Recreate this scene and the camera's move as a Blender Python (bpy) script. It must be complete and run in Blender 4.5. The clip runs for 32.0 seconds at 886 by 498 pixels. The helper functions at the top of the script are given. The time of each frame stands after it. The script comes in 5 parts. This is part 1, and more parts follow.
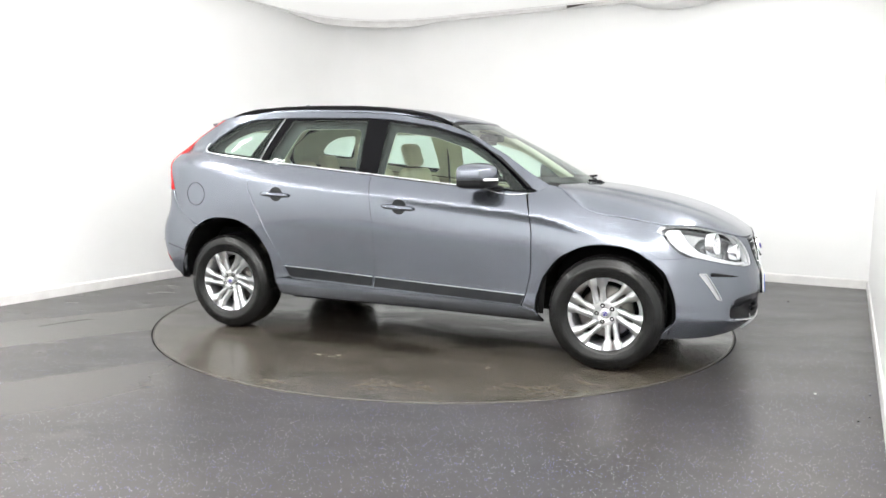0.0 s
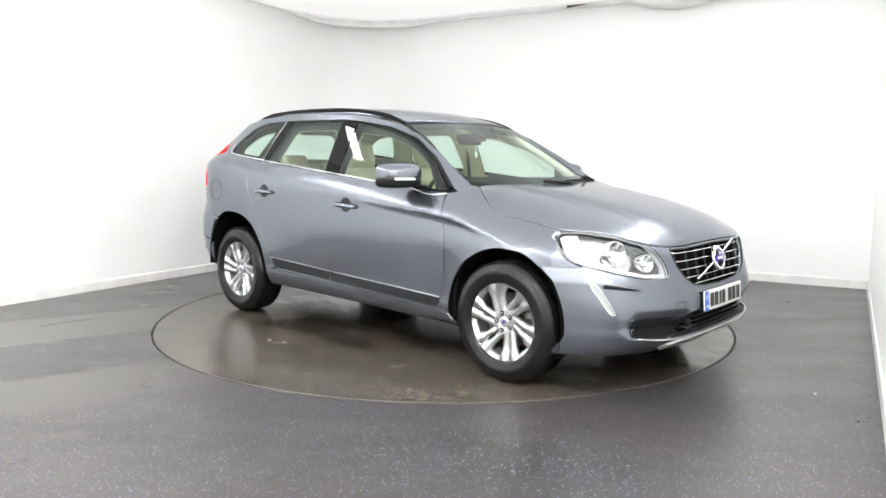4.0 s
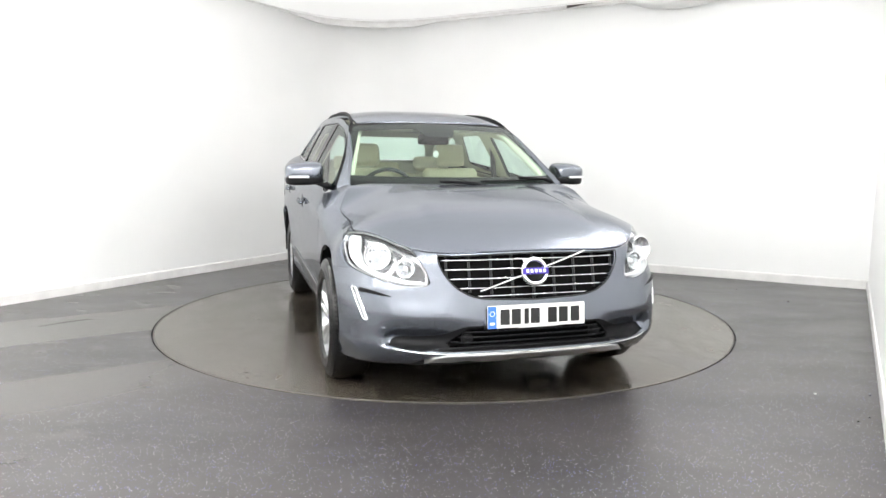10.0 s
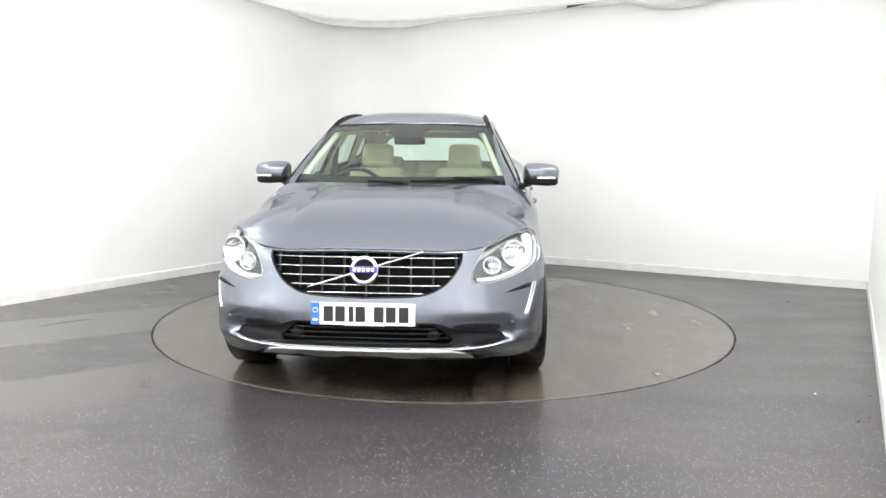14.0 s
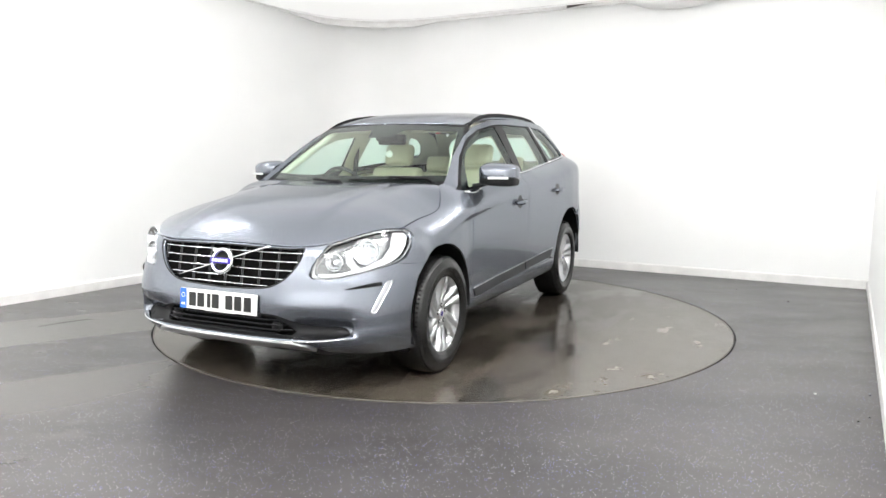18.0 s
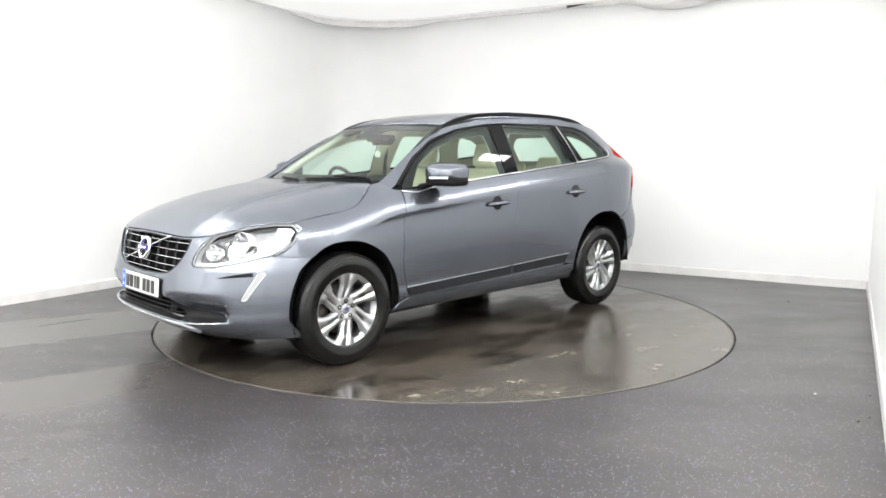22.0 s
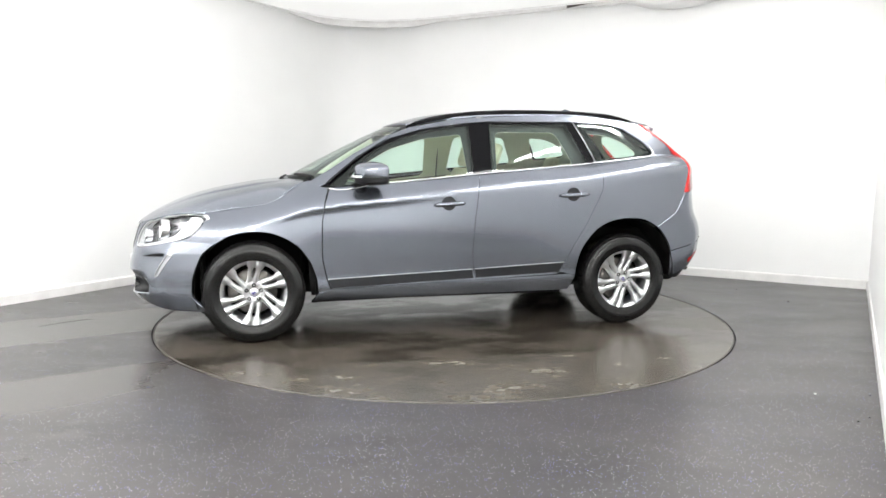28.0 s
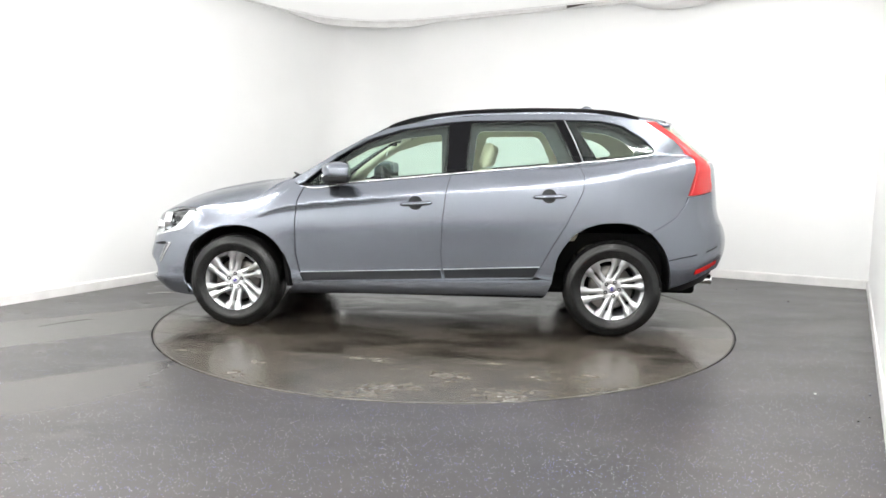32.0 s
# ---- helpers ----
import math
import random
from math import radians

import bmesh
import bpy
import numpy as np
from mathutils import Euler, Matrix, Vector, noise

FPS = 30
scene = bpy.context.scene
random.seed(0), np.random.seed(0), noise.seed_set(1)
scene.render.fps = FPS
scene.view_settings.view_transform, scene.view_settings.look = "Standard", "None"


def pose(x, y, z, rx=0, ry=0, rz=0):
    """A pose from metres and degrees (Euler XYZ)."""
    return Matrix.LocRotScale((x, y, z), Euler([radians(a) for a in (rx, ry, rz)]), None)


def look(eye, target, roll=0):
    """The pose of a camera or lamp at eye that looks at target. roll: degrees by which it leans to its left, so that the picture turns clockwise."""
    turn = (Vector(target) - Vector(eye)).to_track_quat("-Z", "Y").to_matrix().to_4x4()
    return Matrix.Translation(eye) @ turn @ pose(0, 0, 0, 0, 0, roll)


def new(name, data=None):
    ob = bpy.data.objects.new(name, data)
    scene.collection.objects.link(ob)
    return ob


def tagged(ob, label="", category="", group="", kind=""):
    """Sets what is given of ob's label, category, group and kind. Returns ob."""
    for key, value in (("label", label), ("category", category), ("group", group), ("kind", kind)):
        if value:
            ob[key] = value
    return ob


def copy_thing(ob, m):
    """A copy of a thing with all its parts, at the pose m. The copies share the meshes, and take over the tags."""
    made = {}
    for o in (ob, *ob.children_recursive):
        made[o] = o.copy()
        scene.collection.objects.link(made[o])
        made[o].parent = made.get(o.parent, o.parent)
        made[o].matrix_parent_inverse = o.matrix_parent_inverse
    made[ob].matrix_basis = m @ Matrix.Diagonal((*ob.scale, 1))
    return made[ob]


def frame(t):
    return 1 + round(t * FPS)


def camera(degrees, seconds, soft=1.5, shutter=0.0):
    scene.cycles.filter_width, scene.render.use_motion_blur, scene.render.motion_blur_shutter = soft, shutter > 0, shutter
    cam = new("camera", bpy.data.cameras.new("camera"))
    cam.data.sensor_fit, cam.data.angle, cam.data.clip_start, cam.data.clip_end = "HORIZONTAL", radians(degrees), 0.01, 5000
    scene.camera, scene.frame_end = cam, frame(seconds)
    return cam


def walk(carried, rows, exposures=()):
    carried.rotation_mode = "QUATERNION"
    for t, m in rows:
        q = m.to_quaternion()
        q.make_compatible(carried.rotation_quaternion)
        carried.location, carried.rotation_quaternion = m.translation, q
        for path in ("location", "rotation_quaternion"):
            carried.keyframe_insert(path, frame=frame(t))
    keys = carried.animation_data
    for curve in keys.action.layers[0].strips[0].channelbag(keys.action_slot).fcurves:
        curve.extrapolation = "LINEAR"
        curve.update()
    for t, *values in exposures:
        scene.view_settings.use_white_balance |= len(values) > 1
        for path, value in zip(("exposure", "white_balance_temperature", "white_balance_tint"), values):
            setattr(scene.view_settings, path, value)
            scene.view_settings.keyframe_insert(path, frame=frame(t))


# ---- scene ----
from mathutils import geometry

EYE = (0.0, -5.864, 1.260)
PITCH = -7.08
cam = camera(63.0, 32.0)
AIM = (EYE[0] - 0.00147, EYE[1] + math.cos(radians(PITCH)), EYE[2] + math.sin(radians(PITCH)))
walk(cam, [(0.0, look(EYE, AIM, 0.43)), (32.0, look(EYE, AIM, 0.43))])

# ---- light ----
world = bpy.data.worlds.new("studio")
scene.world = world
world.use_nodes = True
world.node_tree.nodes["Background"].inputs[0].default_value = (0.9, 0.95, 1.0, 1)
world.node_tree.nodes["Background"].inputs[1].default_value = 0.3
scene.view_settings.exposure = 1.12

CEIL = 3.02          # ceiling height
# lamps in rows along the walls
LAMPS = [(-6.75 + 0.568 * k, -6.10 + 0.85 * k) for k in range(8)] + [(-5.6 + 1.0 * k, -6.2) for k in range(7)] + [(-4.6 + 1.0 * k, -5.3) for k in range(6)] + [(-3.6 + 1.1 * k, -4.5) for k in range(5)] + [(0.85, -5.6 + 1.0 * k) for k in range(3)] + [(1.35 + 0.46 * k, -2.3 + 0.83 * k) for k in range(4)]


# ---- materials ----
def material(name, colour, rough=0.5, metal=0.0, **more):
    m = bpy.data.materials.new(name)
    m.use_nodes = True
    b = m.node_tree.nodes["Principled BSDF"]
    b.inputs["Base Color"].default_value = (*colour, 1)
    b.inputs["Roughness"].default_value = rough
    b.inputs["Metallic"].default_value = metal
    for key, value in more.items():
        b.inputs[key.replace("_", " ")].default_value = value
    return m


def nodes_of(m):
    return m.node_tree.nodes, m.node_tree.links, m.node_tree.nodes["Principled BSDF"]


def noise_node(m, scale, detail=4.0, stretch=(1, 1, 1), coords="Object", rough=0.55):
    n, l, b = nodes_of(m)
    tc, mp, nz = n.new("ShaderNodeTexCoord"), n.new("ShaderNodeMapping"), n.new("ShaderNodeTexNoise")
    mp.inputs["Scale"].default_value = stretch
    nz.inputs["Scale"].default_value, nz.inputs["Detail"].default_value, nz.inputs["Roughness"].default_value = scale, detail, rough
    l.new(tc.outputs[coords], mp.inputs[0])
    l.new(mp.outputs[0], nz.inputs["Vector"])
    return nz.outputs["Fac"]


def ramp(m, fac, stops):
    n, l, b = nodes_of(m)
    r = n.new("ShaderNodeValToRGB")
    while len(r.color_ramp.elements) < len(stops):
        r.color_ramp.elements.new(0.5)
    for e, (p, c) in zip(r.color_ramp.elements, stops):
        e.position, e.color = p, (*c, 1) if len(c) == 3 else c
    l.new(fac, r.inputs[0])
    return r.outputs["Color"]


def bump(m, height, strength, distance):
    n, l, b = nodes_of(m)
    k = n.new("ShaderNodeBump")
    k.inputs["Strength"].default_value, k.inputs["Distance"].default_value = strength, distance
    l.new(height, k.inputs["Height"])
    l.new(k.outputs[0], b.inputs["Normal"])


def mix_colour(m, fac, a, b_, kind="MIX"):
    n, l, b = nodes_of(m)
    x = n.new("ShaderNodeMix")
    x.data_type, x.blend_type = "RGBA", kind
    if isinstance(fac, float):
        x.inputs["Factor"].default_value = fac
    else:
        l.new(fac, x.inputs["Factor"])
    for socket, v in ((x.inputs[6], a), (x.inputs[7], b_)):
        if isinstance(v, tuple):
            socket.default_value = (*v, 1)
        else:
            l.new(v, socket)
    return x.outputs[2]


def grey(v):
    return (v, v, v)


# car paint: blue-grey metallic under clear coat
PAINT = material("blue_grey_paint", (0.18, 0.195, 0.228), 0.26, 0.90, Coat_Weight=0.6, Coat_Roughness=0.04, Specular_Tint=(0.62, 0.64, 0.68, 1.0))
_n, _l, _b = nodes_of(PAINT)
_fl = noise_node(PAINT, 420.0, 2.0)
_l.new(mix_colour(PAINT, ramp(PAINT, _fl, [(0.35, grey(0)), (0.7, grey(1))]), (0.172, 0.187, 0.218), (0.200, 0.216, 0.251)), _b.inputs["Base Color"])
CHROME = material("chrome", (0.80, 0.81, 0.82), 0.08, 1.0)
SATIN = material("satin_silver", (0.62, 0.63, 0.64), 0.28, 1.0)
ALLOY = material("alloy_silver", (0.54, 0.55, 0.56), 0.28, 0.9, Coat_Weight=0.4, Coat_Roughness=0.06)
BLACK = material("black_plastic", (0.008, 0.008, 0.009), 0.5, 0.0, Specular_IOR_Level=0.14)
GLOSSBLACK = material("gloss_black", (0.003, 0.003, 0.004), 0.03, 0.0, Specular_IOR_Level=0.12)
TRIMGREY = material("dark_grey_trim", (0.010, 0.011, 0.013), 0.3, 0.0, Specular_IOR_Level=0.35)
GRILLEBLACK = material("grille_black", (0.004, 0.004, 0.004), 0.75, 0.0, Specular_IOR_Level=0.05)
RUBBER = material("rubber", (0.006, 0.006, 0.006), 0.26, Specular_IOR_Level=0.35)
bump(RUBBER, noise_node(RUBBER, 60.0, 4.0), 0.12, 0.001)
DARK = material("underbody", (0.006, 0.006, 0.006), 0.8, 0.0, Specular_IOR_Level=0.08)
IRON = material("brake_iron", (0.16, 0.15, 0.14), 0.45, 0.9)
LEATHER = material("beige_leather", (0.68, 0.62, 0.48), 0.5)
bump(LEATHER, noise_node(LEATHER, 220.0, 3.0), 0.2, 0.001)
HEADLINER = material("beige_cloth", (0.80, 0.77, 0.65), 0.9)
DASH = material("dash_beige", (0.36, 0.33, 0.24), 0.6)
DARKINT = material("charcoal_interior", (0.03, 0.03, 0.032), 0.6)
RED = material("red_lens", (0.48, 0.008, 0.008), 0.12, 0.0, Specular_IOR_Level=0.4)
WHITELENS = material("white_lens", (0.75, 0.76, 0.77), 0.12, 0.0, Coat_Weight=1.0)
PLATE = material("plate_white", (0.78, 0.78, 0.76), 0.3, 0.0, Coat_Weight=0.6)
BLUE = material("plate_blue", (0.02, 0.13, 0.62), 0.3, 0.0, Coat_Weight=0.6)
BADGEBLUE = material("badge_blue", (0.05, 0.03, 0.30), 0.2, 0.0, Coat_Weight=1.0)
INK = material("plate_ink", (0.01, 0.01, 0.01), 0.4)


def glass(name, tint, rough=0.0):
    """Thin pane: tinted see-through with a mirror gloss that grows towards grazing view."""
    m = bpy.data.materials.new(name)
    m.use_nodes = True
    n, l = m.node_tree.nodes, m.node_tree.links
    n.remove(n["Principled BSDF"])
    tr, gl, mx, lw = (n.new("ShaderNodeBsdfTransparent"), n.new("ShaderNodeBsdfGlossy"), n.new("ShaderNodeMixShader"), n.new("ShaderNodeLayerWeight"))
    pw, ma = n.new("ShaderNodeMath"), n.new("ShaderNodeMath")
    pw.operation, ma.operation = "POWER", "MULTIPLY_ADD"
    pw.inputs[1].default_value, ma.inputs[1].default_value, ma.inputs[2].default_value = 5.0, 0.85, 0.045
    lw.inputs["Blend"].default_value = 0.5
    tr.inputs["Color"].default_value = (*tint, 1)
    gl.inputs["Roughness"].default_value = rough
    l.new(lw.outputs["Facing"], pw.inputs[0])
    l.new(pw.outputs[0], ma.inputs[0])
    l.new(ma.outputs[0], mx.inputs[0])
    l.new(tr.outputs[0], mx.inputs[1])
    l.new(gl.outputs[0], mx.inputs[2])
    l.new(mx.outputs[0], n["Material Output"].inputs["Surface"])
    return m


GLASS = glass("green_tinted_glass", (0.80, 0.93, 0.86))
CLEAR = glass("clear_lens", (0.95, 0.96, 0.97))

# walls: bright white paint, faint roller texture and scuffs
WALL = material("white_wall_paint", (0.86, 0.86, 0.855), 0.55)
_n, _l, _b = nodes_of(WALL)
_l.new(ramp(WALL, noise_node(WALL, 1.3, 5.0), [(0.3, (0.865, 0.87, 0.865)), (0.7, (0.90, 0.90, 0.895))]), _b.inputs["Base Color"])
bump(WALL, noise_node(WALL, 160.0, 3.0), 0.12, 0.001)
SKIRT = material("white_skirting_gloss", (0.80, 0.79, 0.78), 0.35)
_n, _l, _b = nodes_of(SKIRT)
_l.new(ramp(SKIRT, noise_node(SKIRT, 6.0, 5.0), [(0.3, (0.72, 0.71, 0.70)), (0.65, (0.83, 0.82, 0.81))]), _b.inputs["Base Color"])
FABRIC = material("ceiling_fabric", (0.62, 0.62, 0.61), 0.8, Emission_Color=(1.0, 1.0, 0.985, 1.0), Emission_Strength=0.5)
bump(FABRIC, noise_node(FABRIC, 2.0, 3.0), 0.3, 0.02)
# glow added to the stretched sheet as fill light, dimmer at the far corner in view
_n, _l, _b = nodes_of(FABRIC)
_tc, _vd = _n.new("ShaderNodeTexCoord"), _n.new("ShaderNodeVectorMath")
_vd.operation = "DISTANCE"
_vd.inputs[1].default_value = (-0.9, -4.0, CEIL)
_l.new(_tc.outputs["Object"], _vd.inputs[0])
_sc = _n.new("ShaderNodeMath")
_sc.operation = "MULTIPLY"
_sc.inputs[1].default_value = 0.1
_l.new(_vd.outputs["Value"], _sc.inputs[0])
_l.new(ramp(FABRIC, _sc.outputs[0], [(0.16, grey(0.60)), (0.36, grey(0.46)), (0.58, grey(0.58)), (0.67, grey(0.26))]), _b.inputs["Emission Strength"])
PANEL = bpy.data.materials.new("led_diffuser")
PANEL.use_nodes = True
_n, _l, _b = nodes_of(PANEL)
_b.inputs["Emission Color"].default_value = (1.0, 1.0, 0.985, 1)
_b.inputs["Emission Strength"].default_value = 34.0


def along(m, way):
    """Distance of a point from the middle of the turntable, along a level direction, made slightly uneven."""
    n, l, b = nodes_of(m)
    tc, dt, ad = n.new("ShaderNodeTexCoord"), n.new("ShaderNodeVectorMath"), n.new("ShaderNodeMath")
    dt.operation, ad.operation = "DOT_PRODUCT", "MULTIPLY_ADD"
    dt.inputs[1].default_value = (*way, 0)
    l.new(tc.outputs["Object"], dt.inputs[0])
    l.new(noise_node(m, 3.5, 5.0), ad.inputs[0])
    ad.inputs[1].default_value = 0.16
    l.new(dt.outputs["Value"], ad.inputs[2])
    return ad.outputs[0]


def ranged(m, value, lo, hi):
    n, l, b = nodes_of(m)
    k = n.new("ShaderNodeMapRange")
    k.inputs["From Min"].default_value, k.inputs["From Max"].default_value = lo, hi
    l.new(value, k.inputs["Value"])
    return k.outputs["Result"]


def chips(m, col, scale, amount):
    """Sparkling chips set in the safety vinyl."""
    n, l, b = nodes_of(m)
    tc, vo = n.new("ShaderNodeTexCoord"), n.new("ShaderNodeTexVoronoi")
    vo.inputs["Scale"].default_value = scale
    l.new(tc.outputs["Object"], vo.inputs["Vector"])
    near = ramp(m, vo.outputs["Distance"], [(0.17, grey(amount)), (0.26, grey(0))])
    pick = ramp(m, vo.outputs["Color"], [(0.58, grey(0)), (0.60, grey(1))])
    hue = ramp(m, vo.outputs["Color"], [(0.58, (0.12, 0.12, 0.55)), (0.66, (0.18, 0.18, 0.66)), (0.72, (0.50, 0.50, 0.62)), (0.80, (0.70, 0.70, 0.72))])
    return mix_colour(m, mix_colour(m, 1.0, near, pick, "MULTIPLY"), col, hue)


# still floor: dark vinyl, with smooth lanes of dried wash water beside the turntable, their paleness partly painted
# wall glare
FLOOR = material("charcoal_safety_vinyl", (0.05, 0.046, 0.046), 0.34)
_n, _l, _b = nodes_of(FLOOR)
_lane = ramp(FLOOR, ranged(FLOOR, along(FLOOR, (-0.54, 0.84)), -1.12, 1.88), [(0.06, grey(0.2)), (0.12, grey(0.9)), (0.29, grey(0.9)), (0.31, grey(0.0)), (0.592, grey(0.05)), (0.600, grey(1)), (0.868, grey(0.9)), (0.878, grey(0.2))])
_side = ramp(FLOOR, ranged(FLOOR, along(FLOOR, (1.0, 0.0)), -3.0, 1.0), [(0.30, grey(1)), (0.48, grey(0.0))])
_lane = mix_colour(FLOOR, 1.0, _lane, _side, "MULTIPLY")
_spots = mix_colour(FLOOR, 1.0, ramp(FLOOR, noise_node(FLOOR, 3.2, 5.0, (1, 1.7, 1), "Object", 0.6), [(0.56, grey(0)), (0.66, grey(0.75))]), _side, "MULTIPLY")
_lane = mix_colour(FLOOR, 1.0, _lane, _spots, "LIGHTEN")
_c = mix_colour(FLOOR, ramp(FLOOR, noise_node(FLOOR, 0.9, 6.0, (1, 1.8, 1)), [(0.35, grey(0)), (0.65, grey(1))]), (0.033, 0.0305, 0.031), (0.046, 0.041, 0.039))
_c = mix_colour(FLOOR, 1.0, _c, ramp(FLOOR, noise_node(FLOOR, 9.0, 6.0), [(0.3, grey(0.82)), (0.7, grey(1.12))]), "MULTIPLY")
_c = mix_colour(FLOOR, 1.0, _c, ramp(FLOOR, noise_node(FLOOR, 260.0, 2.0), [(0.35, grey(0.78)), (0.65, grey(1.22))]), "MULTIPLY")
_c = chips(FLOOR, _c, 112.0, 1.0)
# paler lane colour: water film, plus the white wall's sheen painted in
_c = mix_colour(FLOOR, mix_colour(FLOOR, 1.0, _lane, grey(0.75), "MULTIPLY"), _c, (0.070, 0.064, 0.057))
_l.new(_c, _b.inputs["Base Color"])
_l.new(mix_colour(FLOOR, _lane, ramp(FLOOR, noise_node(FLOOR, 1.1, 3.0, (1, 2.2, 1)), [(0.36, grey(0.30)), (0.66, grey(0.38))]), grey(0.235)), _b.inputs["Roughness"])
bump(FLOOR, noise_node(FLOOR, 150.0, 4.0), 0.10, 0.0010)

# turntable: worn vinyl, dusty and mottled beside the lane where cars drive on
DISC = material("worn_turntable_vinyl", (0.05, 0.043, 0.036), 0.2)
_n, _l, _b = nodes_of(DISC)
_dusty = ramp(DISC, ranged(DISC, along(DISC, (0.0, 1.0)), -2.2, 2.2), [(0.222, grey(0.85)), (0.246, grey(0)), (0.819, grey(0)), (0.831, grey(1))])
_mott = ramp(DISC, noise_node(DISC, 2.6, 8.0, (1, 1.5, 1), "Object", 0.66), [(0.36, grey(0)), (0.70, grey(1))])
_wet = ramp(DISC, noise_node(DISC, 1.5, 7.0, (0.8, 1.5, 1), "Object", 0.62), [(0.44, grey(0)), (0.53, grey(1))])
_c = mix_colour(DISC, _wet, (0.030, 0.025, 0.020), (0.072, 0.060, 0.047))
_d = mix_colour(DISC, _mott, (0.052, 0.045, 0.036), (0.115, 0.102, 0.083))
_rust = ramp(DISC, noise_node(DISC, 1.9, 3.0, (0.6, 1.8, 1)), [(0.66, grey(0)), (0.74, grey(0.8))])
_c = mix_colour(DISC, _rust, _c, (0.085, 0.052, 0.018))
_c = mix_colour(DISC, _dusty, _c, _d)
_c = mix_colour(DISC, 1.0, _c, ramp(DISC, noise_node(DISC, 22.0, 6.0), [(0.3, grey(0.80)), (0.7, grey(1.15))]), "MULTIPLY")
_l.new(chips(DISC, _c, 78.0, 0.2), _b.inputs["Base Color"])
_r = mix_colour(DISC, _mott, grey(0.22), grey(0.29))
_l.new(mix_colour(DISC, _dusty, mix_colour(DISC, _wet, grey(0.13), grey(0.25)), _r), _b.inputs["Roughness"])
bump(DISC, noise_node(DISC, 90.0, 4.0), 0.05, 0.0010)
SLOT = material("dark_gap", (0.006, 0.006, 0.006), 0.7)
GRIME = material("floor_grit", (0.02, 0.018, 0.016), 0.8)


# ---- mesh helpers ----
def link(name, bm, mat, parent=None, smooth=True):
    me = bpy.data.meshes.new(name)
    bm.to_mesh(me)
    bm.free()
    me.materials.append(mat)
    if smooth:
        me.polygons.foreach_set("use_smooth", [True] * len(me.polygons))
    ob = new(name, me)
    ob.parent = parent
    return ob


def part(name, bm, mat, parent, label="", smooth=True):
    return tagged(link(name, bm, mat, parent, smooth), label)


def box(bm, lo, hi, m=None, bevel=0.0):
    r = bmesh.ops.create_cube(bm, size=1.0)
    c = [(a + b) / 2 for a, b in zip(lo, hi)]
    s = [b - a for a, b in zip(lo, hi)]
    for v in r["verts"]:
        v.co = Vector([c[i] + v.co[i] * s[i] for i in range(3)])
    if bevel:
        es = list({e for v in r["verts"] for e in v.link_edges})
        out = bmesh.ops.bevel(bm, geom=es, offset=bevel, segments=3, affect="EDGES", profile=0.5)
        vs = list({v for f in out["faces"] for v in f.verts} | {v for v in r["verts"] if v.is_valid})
    else:
        vs = r["verts"]
    if m is not None:
        bmesh.ops.transform(bm, matrix=m, verts=vs)
    return vs


def lathe(bm, profile, axis="Y", steps=64, m=None):
    """Rings of (radius, height) turned about the axis."""
    rings = []
    for r, h in profile:
        ring = []
        for k in range(steps):
            a = 2 * math.pi * k / steps
            p = Vector((r * math.cos(a), h, r * math.sin(a))) if axis == "Y" else Vector((r * math.cos(a), r * math.sin(a), h))
            ring.append(bm.verts.new(m @ p if m is not None else p))
        rings.append(ring)
    for a, b in zip(rings, rings[1:]):
        for k in range(steps):
            bm.faces.new((a[k], a[(k + 1) % steps], b[(k + 1) % steps], b[k]))
    return rings


def tube(bm, pts, radius, sides=10, flat=1.0, up=(0, 0, 1), cap=True):
    """A bar of round or flattened section along points; radius a number or one a point."""
    pts = [Vector(p) for p in pts]
    rings = []
    for i, p in enumerate(pts):
        d = (pts[min(i + 1, len(pts) - 1)] - pts[max(i - 1, 0)]).normalized()
        s = d.cross(Vector(up)).normalized()
        u = s.cross(d)
        r = radius[i] if isinstance(radius, (list, tuple)) else radius
        rings.append([bm.verts.new(p + s * (r * math.cos(2 * math.pi * k / sides)) + u * (r * flat * math.sin(2 * math.pi * k / sides))) for k in range(sides)])
    for a, b in zip(rings, rings[1:]):
        for k in range(sides):
            bm.faces.new((a[k], a[(k + 1) % sides], b[(k + 1) % sides], b[k]))
    if cap:
        bm.faces.new(rings[0][::-1])
        bm.faces.new(rings[-1])


def hermite(xs, ys, x):
    """Smooth curve through (xs, ys) at x; ys may have a further axis that runs with x."""
    xs = np.asarray(xs, float)
    ys = np.asarray(ys, float)
    x = np.asarray(x, float)
    if ys.ndim == 1:
        ys = ys[:, None] * np.ones((1, x.size))
    d = (ys[1:] - ys[:-1]) / (xs[1:] - xs[:-1])[:, None]
    h = xs[1:] - xs[:-1]
    m = np.empty_like(ys)
    m[0], m[-1] = d[0], d[-1]
    w = (h[1:] / (h[1:] + h[:-1]))[:, None]
    m[1:-1] = d[:-1] * w + d[1:] * (1 - w)
    flat = x.ravel()
    i = np.clip(np.searchsorted(xs, flat) - 1, 0, len(xs) - 2)
    k = np.arange(flat.size)
    t = np.clip((flat - xs[i]) / h[i], -0.5, 1.5)
    t2, t3 = t * t, t * t * t
    out = (2 * t3 - 3 * t2 + 1) * ys[i, k] + (t3 - 2 * t2 + t) * h[i] * m[i, k] + (3 * t2 - 2 * t3) * ys[i + 1, k] + (t3 - t2) * h[i] * m[i + 1, k]
    return out.reshape(x.shape)


